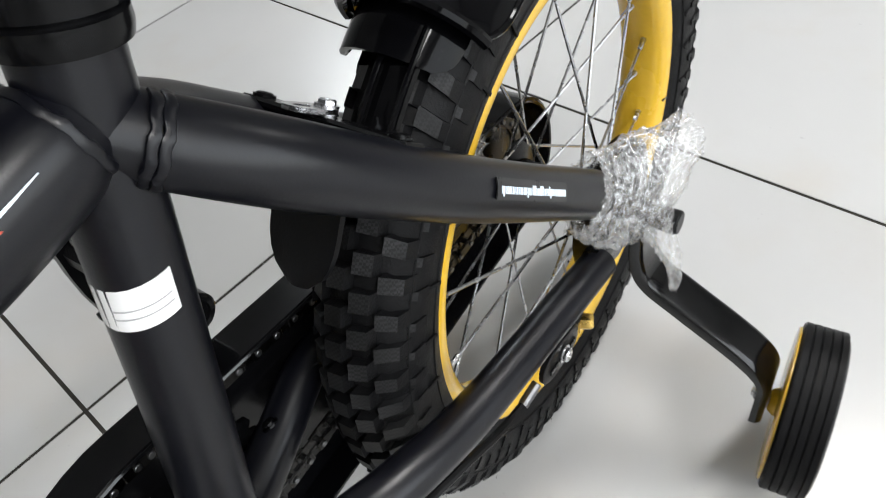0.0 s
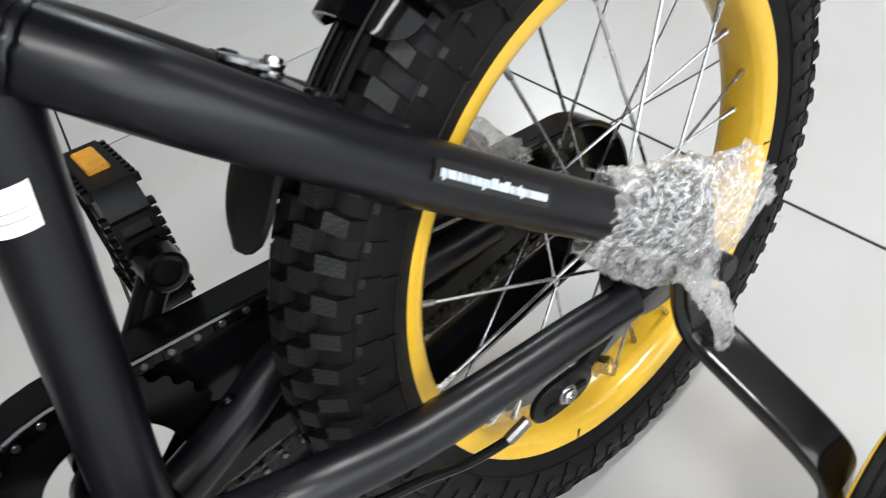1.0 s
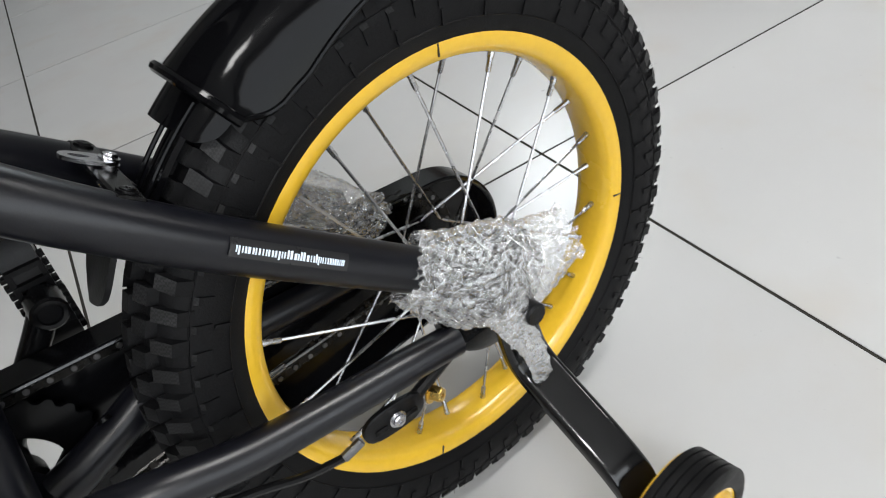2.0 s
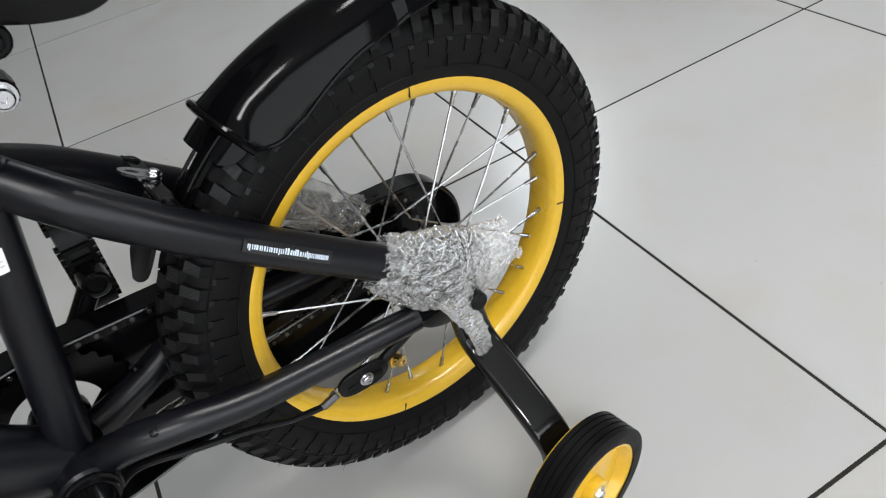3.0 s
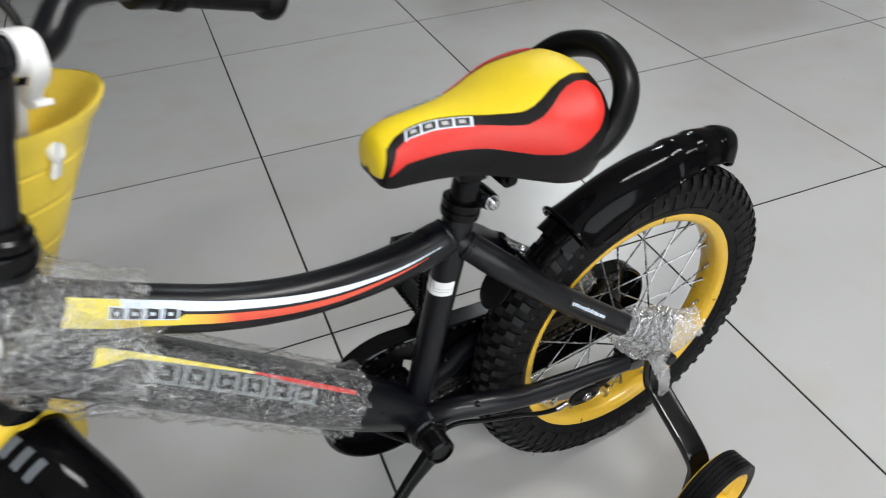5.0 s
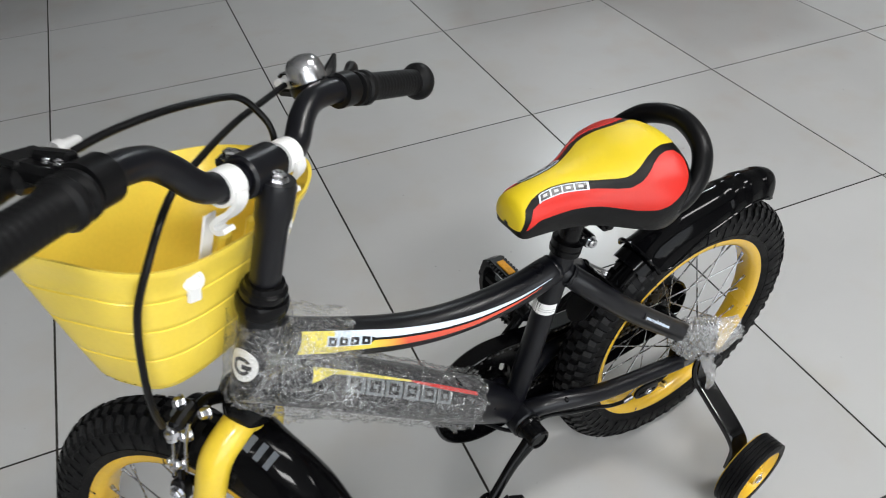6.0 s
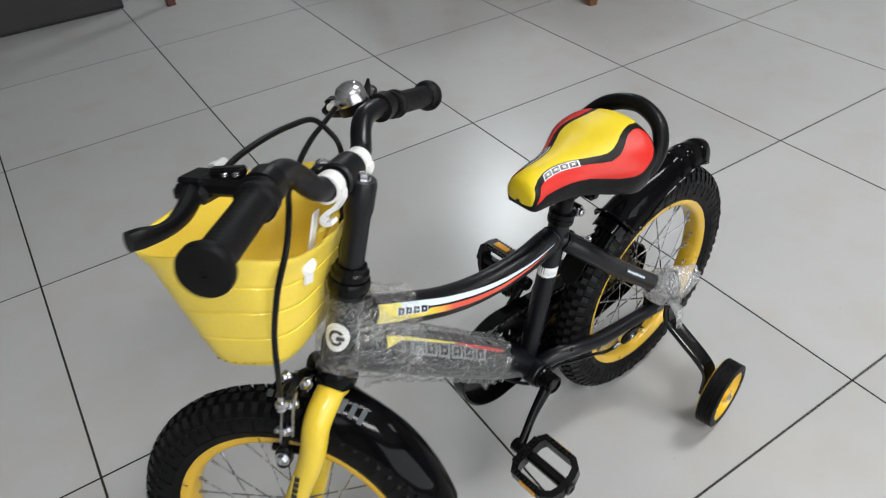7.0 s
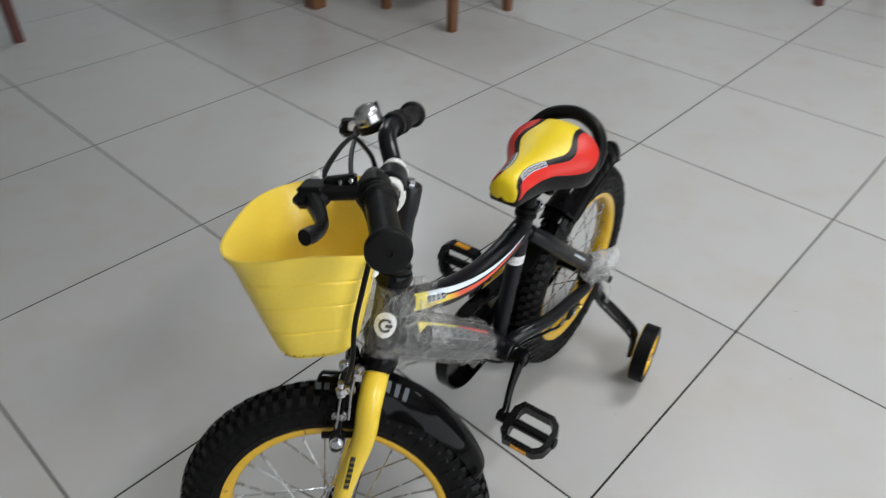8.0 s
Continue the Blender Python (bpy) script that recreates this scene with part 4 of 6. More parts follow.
def stepped(angles, radii, steps=(), rise=0.0, blur=4.0):
    """A smooth curve through the values given, with small moulded steps added at some angles."""
    fine = np.linspace(angles[0], angles[-1], 160)
    out = []
    for a in fine:
        w = np.linspace(-blur, blur, 9)
        out.append(float(np.mean(np.interp(a + w, angles, radii))) + sum(rise / (1 + math.exp((a - q) * 3.0)) for q in steps))
    return fine, out


REAR_MID = stepped((57, 63, 74, 94, 105, 120), (0.2465, 0.2475, 0.2415, 0.2310, 0.2295, 0.2295), (68.5, 76.5, 84.0), 0.0026)
REAR_SKIRT = ((57, 62, 67, 72.5, 80, 94.6, 101, 109, 115, 117.5, 119.5), (0.035, 0.031, 0.0275, 0.0265, 0.0290, 0.0300, 0.0335, 0.0390, 0.0385, 0.0345, 0.0270))
REAR_HALF = stepped((57, 64, 75, 90, 120), (0.0200, 0.0215, 0.0255, 0.0305, 0.0335), (68.5, 76.5, 84.0), 0.0014)
rear_fender = part("rear_fender", fender(0, AXLE_Z, 119.5, 58.0, REAR_MID, REAR_SKIRT, REAR_HALF, 72), GLOSSB, bicycle, "glossy black plastic rear mudguard")
bm = bmesh.new()
for deg in (119.9,):
    tube(bm, [polar(0, AXLE_Z, 0.2310 - 0.0335 * (1 - math.cos(b)) ** 1.08, deg, 0.0345 * math.sin(b)) for b in np.linspace(-1.43, 1.42, 20)], 0.0028, 8, up=(1, 0, 0))
part("lip", bm, GLOSSB, rear_fender)
for s in (-1, 1):
    bm = bmesh.new()
    edge = []
    for deg in np.linspace(119.5, 63.5, 45):
        m_, sk, hw = (float(np.interp(deg, *c)) for c in (REAR_MID, REAR_SKIRT, REAR_HALF))
        edge.append(polar(0, AXLE_Z, m_ - sk, deg, s * hw))
    tube(bm, edge, 0.0015, 8)
    part("edge_bead", bm, GLOSSB, rear_fender)
bm = bmesh.new()
grid = [[polar(0, AXLE_Z, 0.2158 + 0.0012 * (1 - abs(q)), deg, -0.0100 + 0.0078 * q) for q in np.linspace(-1, 1, 5)] for deg in np.linspace(121, 135, 10)]
nor = [[polar(0, 0, 1, deg) for q in range(5)] for deg in np.linspace(121, 135, 10)]
sheet(bm, grid, 0.003, nor)
for e in (-1, 1):
    tube(bm, [polar(0, AXLE_Z, 0.2184, deg, -0.0100 + 0.0076 * e) for deg in np.linspace(121, 135, 12)], 0.0013, 8)
part("mount_strap", bm, GLOSSB, rear_fender, "flat black strap with turned-up edges")
bm = bmesh.new()
rows = list(zip(np.linspace(118.5, 125.2, 10), (-1.18, -1.18, -1.18, -1.18, -1.175, -1.16, -1.14, -1.10, -1.02, -0.88), (1.30, 1.30, 1.30, 1.30, 1.29, 1.27, 1.25, 1.21, 1.15, 1.05)))
sheet(bm, [[polar(0, AXLE_Z, 0.2235 - 0.034 * (1 - math.cos(b)) ** 1.08, deg, 0.0300 * math.sin(b)) for b in np.linspace(lo, hi, 17)] for deg, lo, hi in rows], 0.0024, [[polar(0, 0, math.cos(b), deg, math.sin(b)).normalized() for b in np.linspace(lo, hi, 17)] for deg, lo, hi in rows])
part("neck", bm, GLOSSB, rear_fender, "rounded black neck of the mudguard")
bm = bmesh.new()
grid = [[polar(0, AXLE_Z, 0.2250 - 0.002 * q * q, deg, 0.010 + w * q) for q in np.linspace(-1, 1, 7)] for deg, w in zip(np.linspace(133, 150.5, 12), [0.018] * 8 + [0.0175, 0.016, 0.013, 0.006])]
sheet(bm, grid, 0.003, [[polar(0, 0, 1, deg)] * 7 for deg in np.linspace(133, 150.5, 12)])
part("lower_flap", bm, BLACKP, rear_fender, "short black flap before the tyre")
# -- chain case, chain, chainring --
CASE_A, CASE_RA, CASE_B, CASE_RB = (-0.290, 0.2015), 0.0865, (0.021, 0.189), 0.0575


def case_outline(shrink, n=26):
    """Outline of the chain case in x and z: a large front lobe, straight runs and a small rear lobe."""
    out = []
    (ax, az), ra, (bx, bz), rb = CASE_A, CASE_RA - shrink, CASE_B, CASE_RB - shrink
    tilt = math.degrees(math.asin((ra - rb) / math.hypot(bx - ax, bz - az)))
    lean = math.degrees(math.atan2(bz - az, bx - ax))
    for k in range(n + 1):
        a = radians(lean + 90 - tilt + (180 + 2 * tilt) * k / n)
        out.append((ax + ra * math.cos(a), az + ra * math.sin(a)))
    for k in range(n + 1):
        a = radians(lean + 270 + tilt + (180 - 2 * tilt) * k / n)
        out.append((bx + rb * math.cos(a), bz + rb * math.sin(a)))
    return out


bm = bmesh.new()
o, low = case_outline(0), case_outline(0.004)
rings = [[Vector((x, y, z)) for x, z in c] for c, y in ((low, 0.043), (o, 0.043), (o, 0.064), (low, 0.068), (case_outline(0.02), 0.069), (case_outline(0.03), 0.067), (case_outline(0.03), 0.064), (low, 0.063), (low, 0.0435))]
skin(bm, [list(r) for r in zip(*rings)], True, False)
chain_case = part("chain_case", bm, CASEB, bicycle, "black plastic chain case with an open inner side")
bm = bmesh.new()
rim_line = case_outline(0.0045)
hole = []
for x, z in rim_line:
    a = math.atan2(z - BB.z, x - BB.x)
    hole.append((BB.x + 0.033 * math.cos(a), BB.z + 0.033 * math.sin(a)))
skin(bm, [list(r) for r in zip(*[[Vector((x, y, z)) for x, z in c] for c, y in ((rim_line, 0.0600), (rim_line, 0.0625), (hole, 0.0625), (hole, 0.0600))])], True, False)
part("cover_plate", bm, CASEB, chain_case)
bm = bmesh.new()
tube(bm, [Vector((x, 0.0428, z)) for x, z in case_outline(0.002)], 0.0014, 6, closed=True)
part("lip", bm, ARMB, chain_case)
bm = bmesh.new()
# chainring with teeth
teeth = 28
prof = []
for k in range(teeth * 4):
    a = 2 * math.pi * k / (teeth * 4)
    r = 0.0545 + (0.0035 if k % 4 in (0, 1) else 0)
    prof.append((BB.x + r * math.cos(a), BB.z + r * math.sin(a)))
hole = [(BB.x + 0.033 * math.cos(2 * math.pi * k / (teeth * 4)), BB.z + 0.033 * math.sin(2 * math.pi * k / (teeth * 4))) for k in range(teeth * 4)]
rings = [[Vector((x, y, z)) for x, z in c] for c, y in ((prof, 0.0455), (prof, 0.0480), (hole, 0.0480), (hole, 0.0455))]
skin(bm, [list(r) for r in zip(*rings)], True, False)
chainring = part("chainring", bm, BLACKM, bicycle, "black chainring")
for k in range(3):
    a = radians(120 * k + 75)
    c = Vector((BB.x + 0.026 * math.cos(a), 0.0467, BB.z + 0.026 * math.sin(a)))
    bm = bmesh.new()
    block(bm, (0.026, 0.0025, 0.014), Matrix.Translation(c) @ Matrix.Rotation(-a, 4, "Y"), 0.001)
    part("arm", bm, BLACKM, chainring)
bm = bmesh.new()
rod(bm, (BB.x, 0.036, BB.z), (BB.x, 0.052, BB.z), 0.021, 24)
part("boss", bm, BLACKM, chainring)
bm = bmesh.new()
lathe(bm, [(0.020, 0.044), (0.0315, 0.0455), (0.0315, 0.0480), (0.018, 0.049)], Matrix.Translation((0, 0, AXLE_Z)) @ Matrix.Rotation(radians(-90), 4, "X"), 40)
part("sprocket", bm, CHAINM, bicycle)


def chain_path():
    (ax, az), ra, (bx, bz), rb = (BB.x, BB.z), 0.0566, (0, AXLE_Z), 0.0324
    d = math.hypot(bx - ax, bz - az)
    tilt = math.degrees(math.asin((ra - rb) / d))
    base = math.degrees(math.atan2(bz - az, bx - ax))
    pts = []
    for k in range(41):
        a = radians(base + 90 - tilt + (180 + 2 * tilt) * k / 40)
        pts.append((ax + ra * math.cos(a), az + ra * math.sin(a)))
    for k in range(25):
        a = radians(base + 270 + tilt + (180 - 2 * tilt) * k / 24)
        pts.append((bx + rb * math.cos(a), bz + rb * math.sin(a)))
    pts.append(pts[0])
    return pts


bm = bmesh.new()
pts, run, out, step = chain_path(), 0.0, [], 0.0127
for (x0, z0), (x1, z1) in zip(pts, pts[1:]):
    seg = math.hypot(x1 - x0, z1 - z0)
    while run < seg:
        f = run / seg
        out.append((x0 + (x1 - x0) * f, z0 + (z1 - z0) * f))
        run += step
    run -= seg
for k, (x, z) in enumerate(out):
    x2, z2 = out[(k + 1) % len(out)]
    a = math.atan2(z2 - z, x2 - x)
    mid = Vector(((x + x2) / 2, 0.0467, (z + z2) / 2))
    w = 0.0038 if k % 2 else 0.0026
    for s in (-1, 1):
        block(bm, (0.0205, 0.001, 0.0075), Matrix.Translation(mid + Vector((0, s * w, 0))) @ Matrix.Rotation(-a, 4, "Y"), 0.0004)
chain = part("chain", bm, CHAINM, bicycle, "oiled black steel chain")
bm = bmesh.new()
rod(bm, (0, 0.0412, 0), (0, 0.0523, 0), 0.0019, 8)
pin = part("pin", bm, PINM, chain, m=Matrix.Translation((out[0][0], 0, out[0][1])))
for x, z in out[1:]:
    ob = new("pin", pin.data)
    ob.parent = chain
    ob.matrix_local = Matrix.Translation((x, 0, z))

# -- cranks and pedals --
PED_L, PED_R = Vector((-0.368, -0.068, 0.163)), Vector((-0.2175, 0.071, 0.2995))


def crank(name, a, b, s):
    bm = bmesh.new()
    path = spline([a, a.lerp(b, 0.12), a.lerp(b, 0.5) + Vector((0, s * -0.002, 0)), a.lerp(b, 0.88), b], 5)
    tube(bm, path, vary([0.0125, 0.0115, 0.0085, 0.0085, 0.0105], 5), 14, flat=0.72)
    lathe(bm, [(0.013, -0.010), (0.015, -0.008), (0.015, 0.010), (0.0125, 0.012), (0.011, 0.012), (0.011, 0.010)], axis(a, (0, s, 0)), 22)
    lathe(bm, [(0.0030, -0.0085), (0.0062, -0.0085), (0.0068, -0.0100), (0.0090, -0.0105), (0.0105, -0.0090), (0.0108, 0.008), (0.009, 0.010)], axis(b, (0, s, 0)), 24)
    return part(name, bm, BLACKM, bicycle, "black steel crank arm")


crank("crank_arm", Vector((BB.x - 0.001, -0.050, BB.z)), PED_L, -1)
crank("crank_arm", Vector((BB.x, 0.076, BB.z)), PED_R, 1)
bm = bmesh.new()
tube(bm, [BB + Vector((0, -0.052, 0)), BB + Vector((0, 0.080, 0))], 0.0085, 14)
lathe(bm, [(0.012, -0.042), (0.0155, -0.041), (0.0165, -0.038), (0.0185, -0.0375), (0.0185, -0.034)], Matrix.Translation(BB) @ Matrix.Rotation(radians(-90), 4, "X"), 24)
part("bottom_bracket_axle", bm, BLACKM, bicycle)


def pedal(at, s, fwd):
    """A platform pedal: a ring of cage bars round two slots, the axle along y; fwd is the way its front edge points."""
    f = Vector(fwd).normalized()
    n = f.cross(Vector((0, 1, 0))).normalized()
    m = Matrix((f, Vector((0, s, 0)), n)).transposed().to_4x4()
    m.translation = at + Vector((0, s * 0.012, 0))
    m = m @ Matrix.Diagonal((0.93, 0.95, 1, 1))
    p = group("pedal", bicycle, m, "black plastic platform pedal with amber reflectors")
    bm = bmesh.new()
    outer = [(-0.041, 0.008), (-0.041, 0.066), (-0.030, 0.080), (-0.014, 0.085), (0.014, 0.085), (0.030, 0.080), (0.041, 0.066), (0.041, 0.008), (0.028, 0.000), (-0.028, 0.000)]
    inner = [(-0.031, 0.014), (-0.031, 0.062), (-0.024, 0.071), (-0.012, 0.075), (0.012, 0.075), (0.024, 0.071), (0.031, 0.062), (0.031, 0.014), (0.023, 0.010), (-0.023, 0.010)]
    rings = [[Vector((x, y, z)) for x, y in c] for c, z in ((inner, -0.0108), (outer, -0.0098), (outer, 0.0098), (inner, 0.0108))]
    skin(bm, [list(r) for r in zip(*rings)], True, False)
    for k in range(-4, 5):
        for e in (-1, 1):
            for zz in (-0.0108, 0.0108):
                block(bm, (0.0045, 0.0032, 0.005), pose(e * 0.037, 0.038 + k * 0.0066, zz))
    # teeth and ribs on the end beside the crank
    for zz in (-0.0108, 0.0108):
        for k in range(-4, 5):
            block(bm, (0.0030, 0.0050, 0.0050), pose(k * 0.0064, 0.0040, zz))
        block(bm, (0.050, 0.004, 0.0030), pose(0, -0.0012, zz * 0.80))
    for x in (-0.024, -0.013, 0.013, 0.024):
        block(bm, (0.0034, 0.005, 0.019), pose(x, -0.0014, 0))
    part("cage", bm, BLACKP, p)
    bm = bmesh.new()
    block(bm, (0.016, 0.070, 0.016), pose(0, 0.043, 0), 0.004)
    rod(bm, (0, -0.018, 0), (0, 0.012, 0), 0.0058, 12)
    lathe(bm, [(0.0105, 0.078), (0.0105, 0.0875), (0.0085, 0.0895), (0.0045, 0.0895), (0.004, 0.088)], Matrix.Rotation(radians(-90), 4, "X"), 18)
    part("spindle_barrel", bm, BLACKP, p)
    for e in (-1, 1):
        bm = bmesh.new()
        block(bm, (0.004, 0.030, 0.0110), pose(e * 0.0415, 0.040, 0), 0.0008)
        part("reflector", bm, AMBER, p, "amber plastic reflector")
    return p


pedal(PED_L, -1, (-0.97, 0, -0.22))
pedal(PED_R, 1, (0.08, 0, 1))

# -- training wheels --


def training_wheel(s):
    t = group("training_wheel", bicycle, None, "small black and yellow training wheel on a black steel arm")
    hub = Vector((0.002, s * 0.183, 0.0715))
    bm = bmesh.new()
    path = spline([(0.000, s * 0.066, 0.240), (0.000, s * 0.066, 0.205), (0.000, s * 0.067, 0.182), (0.000, s * 0.074, 0.165), (0.000, s * 0.095, 0.151), (0.000, s * 0.130, 0.130), (0.000, s * 0.149, 0.116), (0.001, s * 0.157, 0.103), (0.002, s * 0.158, 0.086), (0.002, s * 0.158, 0.056)], 6)
    rings = []
    for p, side, n in frames(path, (1, 0, 0)):
        # a pressed channel with rounded shoulders
        w, h, q = 0.0155, 0.0026, 0.0050
        turn = [radians(v) for v in (0, 22, 45, 68, 90)]
        over = [(w - q + q * math.cos(v), h - q + q * math.sin(v)) for v in turn]
        over += [(-x, z) for x, z in over[::-1]]
        under = [(-w, -0.0055), (-w + 0.002, -0.0055), (-w + 0.0035, -0.001), (w - 0.0035, -0.001), (w - 0.002, -0.0055), (w, -0.0055)]
        rings.append([p + side * a + n * b for a, b in over + under])
    skin(bm, rings)
    part("arm", bm, ARMB, t, "black steel arm")
    bm = bmesh.new()
    R = 0.0590
    prof = [(0.046, -0.0140), (R - 0.005, -0.0145), (R - 0.0018, -0.0132)]
    for k in range(5):
        y = -0.0108 + k * 0.0054
        prof += [(R, y - 0.0020), (R, y + 0.0020), (R - 0.0012, y + 0.0024), (R - 0.0012, y + 0.0030)]
    prof += [(R - 0.0018, 0.0132), (R - 0.005, 0.0145), (0.046, 0.0140), (0.045, 0)]
    ay = Matrix.Translation(hub) @ Matrix.Rotation(radians(s * -5), 4, "Z") @ Matrix.Rotation(radians(-90), 4, "X")  # toes out a little
    lathe(bm, prof, ay, 64, True)
    part("tyre", bm, RUBBER, t, "ribbed black tyre", sharp=30)
    bm = bmesh.new()
    lathe(bm, [(0.006, -0.022), (0.0075, -0.0215), (0.0105, -0.0170), (0.018, -0.0164), (0.0535, -0.0164), (0.0545, -0.0160), (0.0545, -0.0148), (0.0465, -0.0148), (0.0465, 0.0128), (0.043, 0.0125), (0.037, 0.004), (0.0125, 0.006), (0.012, 0.0135), (0.007, 0.014)], ay @ Matrix.Scale(s, 4, (0, 0, 1)), 48)
    part("disc", bm, YELLOWM, t, "yellow plastic wheel centre")
    bm = bmesh.new()
    rod(bm, hub + Vector((0, -s * 0.034, 0)), hub + Vector((0, s * 0.014, 0)), 0.004, 10)
    bolt(bm, hub + Vector((0, s * 0.0125, 0)), (0, s, 0), 0.0065, 0.005)
    bolt(bm, hub + Vector((0, -s * 0.026, 0)), (0, -s, 0), 0.0065, 0.006)
    part("bolt", bm, CHROME, t)
    bm = bmesh.new()
    rod(bm, (0.000, s * 0.050, AXLE_Z + 0.002), (0.000, s * 0.086, AXLE_Z + 0.002), 0.0078, 14)
    part("axle_nut", bm, BLACKP, t, "black plastic nut cap")


training_wheel(-1)
training_wheel(1)

# -- rear band brake --
bm = bmesh.new()
lathe(bm, [(0.006, -0.050), (0.040, -0.0495), (0.044, -0.047), (0.044, -0.037), (0.040, -0.035), (0.006, -0.035)], Matrix.Translation((0, 0, AXLE_Z)) @ Matrix.Rotation(radians(-90), 4, "X"), 40)
rear_brake = part("rear_brake", bm, BLACKM, bicycle, "rear band brake with black lever and brass nut")
bm = bmesh.new()
# an oval plate with two slots cut through it
oval, plate_m = [], Matrix.Translation((-0.097, -0.054, 0.186)) @ Matrix.Rotation(radians(8), 4, "Y")
for y, k in ((-0.002, 0.94), (-0.0014, 1.0), (0.0014, 1.0), (0.002, 0.94)):
    oval.append([plate_m @ Vector((0.022 * k * math.copysign(abs(math.cos(a)) ** 0.7, math.cos(a)), y, 0.0115 * k * math.copysign(abs(math.sin(a)) ** 0.8, math.sin(a)))) for a in np.linspace(0, 2 * math.pi, 33)[:-1]])
skin(bm, oval)
part("lever_plate", bm, BLACKP, rear_brake)
for dx in (-0.0105, 0.0115):
    bm = bmesh.new()
    block(bm, (0.009, 0.0012, 0.004), plate_m @ Matrix.Translation((dx, -0.0024, -0.002)), 0.0005)
    part("slot", bm, BLACKM, rear_brake)
bm = bmesh.new()
rod(bm, (-0.080, -0.052, 0.186), (-0.030, -0.046, 0.196), 0.0042, 10)
part("pull_arm", bm, BLACKP, rear_brake)
bm = bmesh.new()
bolt(bm, (-0.096, -0.0565, 0.186), (0, -1, 0), 0.0044, 0.004, False)
part("bolt", bm, CHROME, rear_brake)
bm = bmesh.new()
rod(bm, (-0.134, -0.050, 0.180), (-0.120, -0.052, 0.185), 0.0032, 10)
part("cable_end", bm, PINM, rear_brake)
bm = bmesh.new()
bolt(bm, (-0.068, -0.052, 0.180), (0.5, -1, 0), 0.0054, 0.009)
part("brass_nut", bm, BRASS, rear_brake)
bm = bmesh.new()
tube(bm, spline([(-0.133, -0.050, 0.180), (-0.158, -0.050, 0.189), (-0.185, -0.050, 0.205), (-0.225, -0.046, 0.219), (-0.258, -0.034, 0.221), (-0.300, -0.020, 0.205), (-0.380, 0.012, 0.276), (-0.470, 0.026, 0.360), (-0.540, 0.034, 0.440)], 8), 0.0026, 8)
part("brake_cable", bm, BLACKP, bicycle, "black brake cable along the frame")

# -- front end: built straight ahead, then turned about the head tube --


def steered(name, bm, material, label="", sharp=35):
    return part(name, bm, material, bicycle, label, STEER, sharp)


def on_axis(h, x=0.0, y=0.0):
    """A point h metres above the head tube's lower end, x and y off its axis."""
    fwd = Vector((HEAD_DIR.z, 0, -HEAD_DIR.x))
    return HEAD_LOW + HEAD_DIR * h + fwd * x + Vector((0, y, 0))


bm = bmesh.new()
lathe(bm, [(0.016, -0.014), (0.0225, -0.011), (0.0240, -0.004), (0.0240, 0.008), (0.0215, 0.012), (0.0210, 0.016), (0.018, 0.017)], axis(on_axis(0), HEAD_DIR), 28)
part("lower_headset", bm, BLACKM, bicycle, "black lower headset cup")
bm = bmesh.new()
lathe(bm, [(0.018, 0.106), (0.0212, 0.108), (0.0224, 0.113), (0.0224, 0.119), (0.0212, 0.122), (0.0192, 0.1225), (0.0198, 0.1245), (0.0198, 0.130), (0.0170, 0.132), (0.0165, 0.137), (0.0132, 0.138)], axis(on_axis(0), HEAD_DIR), 32)
part("upper_headset", bm, BLACKM, bicycle, "black upper headset nut and cup")
bm = bmesh.new()
tube(bm, [on_axis(0.130), on_axis(0.190), on_axis(0.200), on_axis(0.226), on_axis(0.230)], [0.0130, 0.0130, 0.0148, 0.0152, 0.0138], 24)
tube(bm, spline([on_axis(0.212), on_axis(0.220, -0.008), on_axis(0.227, -0.020)], 4), 0.0125, 20)
lathe(bm, [(0.0150, -0.020), (0.0172, -0.018), (0.0172, 0.018), (0.0150, 0.020)], axis((-0.543, 0, 0.677), (0, 1, 0)), 28)
block(bm, (0.020, 0.028, 0.009), pose(-0.5605, 0, 0.6830, 0, 14, 0), 0.003)
block(bm, (0.020, 0.028, 0.009), pose(-0.5620, 0, 0.6715, 0, 10, 0), 0.003)
stem = steered("stem", bm, FRAME, "black handlebar stem with zinc bolts")
for at, way in ((Vector((-0.5605, -0.004, 0.6865)), (0.2, 0, 1)), (on_axis(0.2295), HEAD_DIR)):
    bm = bmesh.new()
    bolt(bm, at, way, 0.0066, 0.0065)
    part("bolt", bm, CHROME, stem)

BAR = [(-0.543, 0, 0.677), (-0.543, 0.036, 0.677), (-0.545, 0.058, 0.682), (-0.549, 0.077, 0.699), (-0.550, 0.095, 0.7095), (-0.547, 0.122, 0.7125), (-0.541, 0.152, 0.7095), (-0.5265, 0.260, 0.6975)]


def tilted(x, y, z):
    """The bar sits a little askew in its clamp: the left end higher."""
    return Vector((x, y, z - 0.0225 * y))


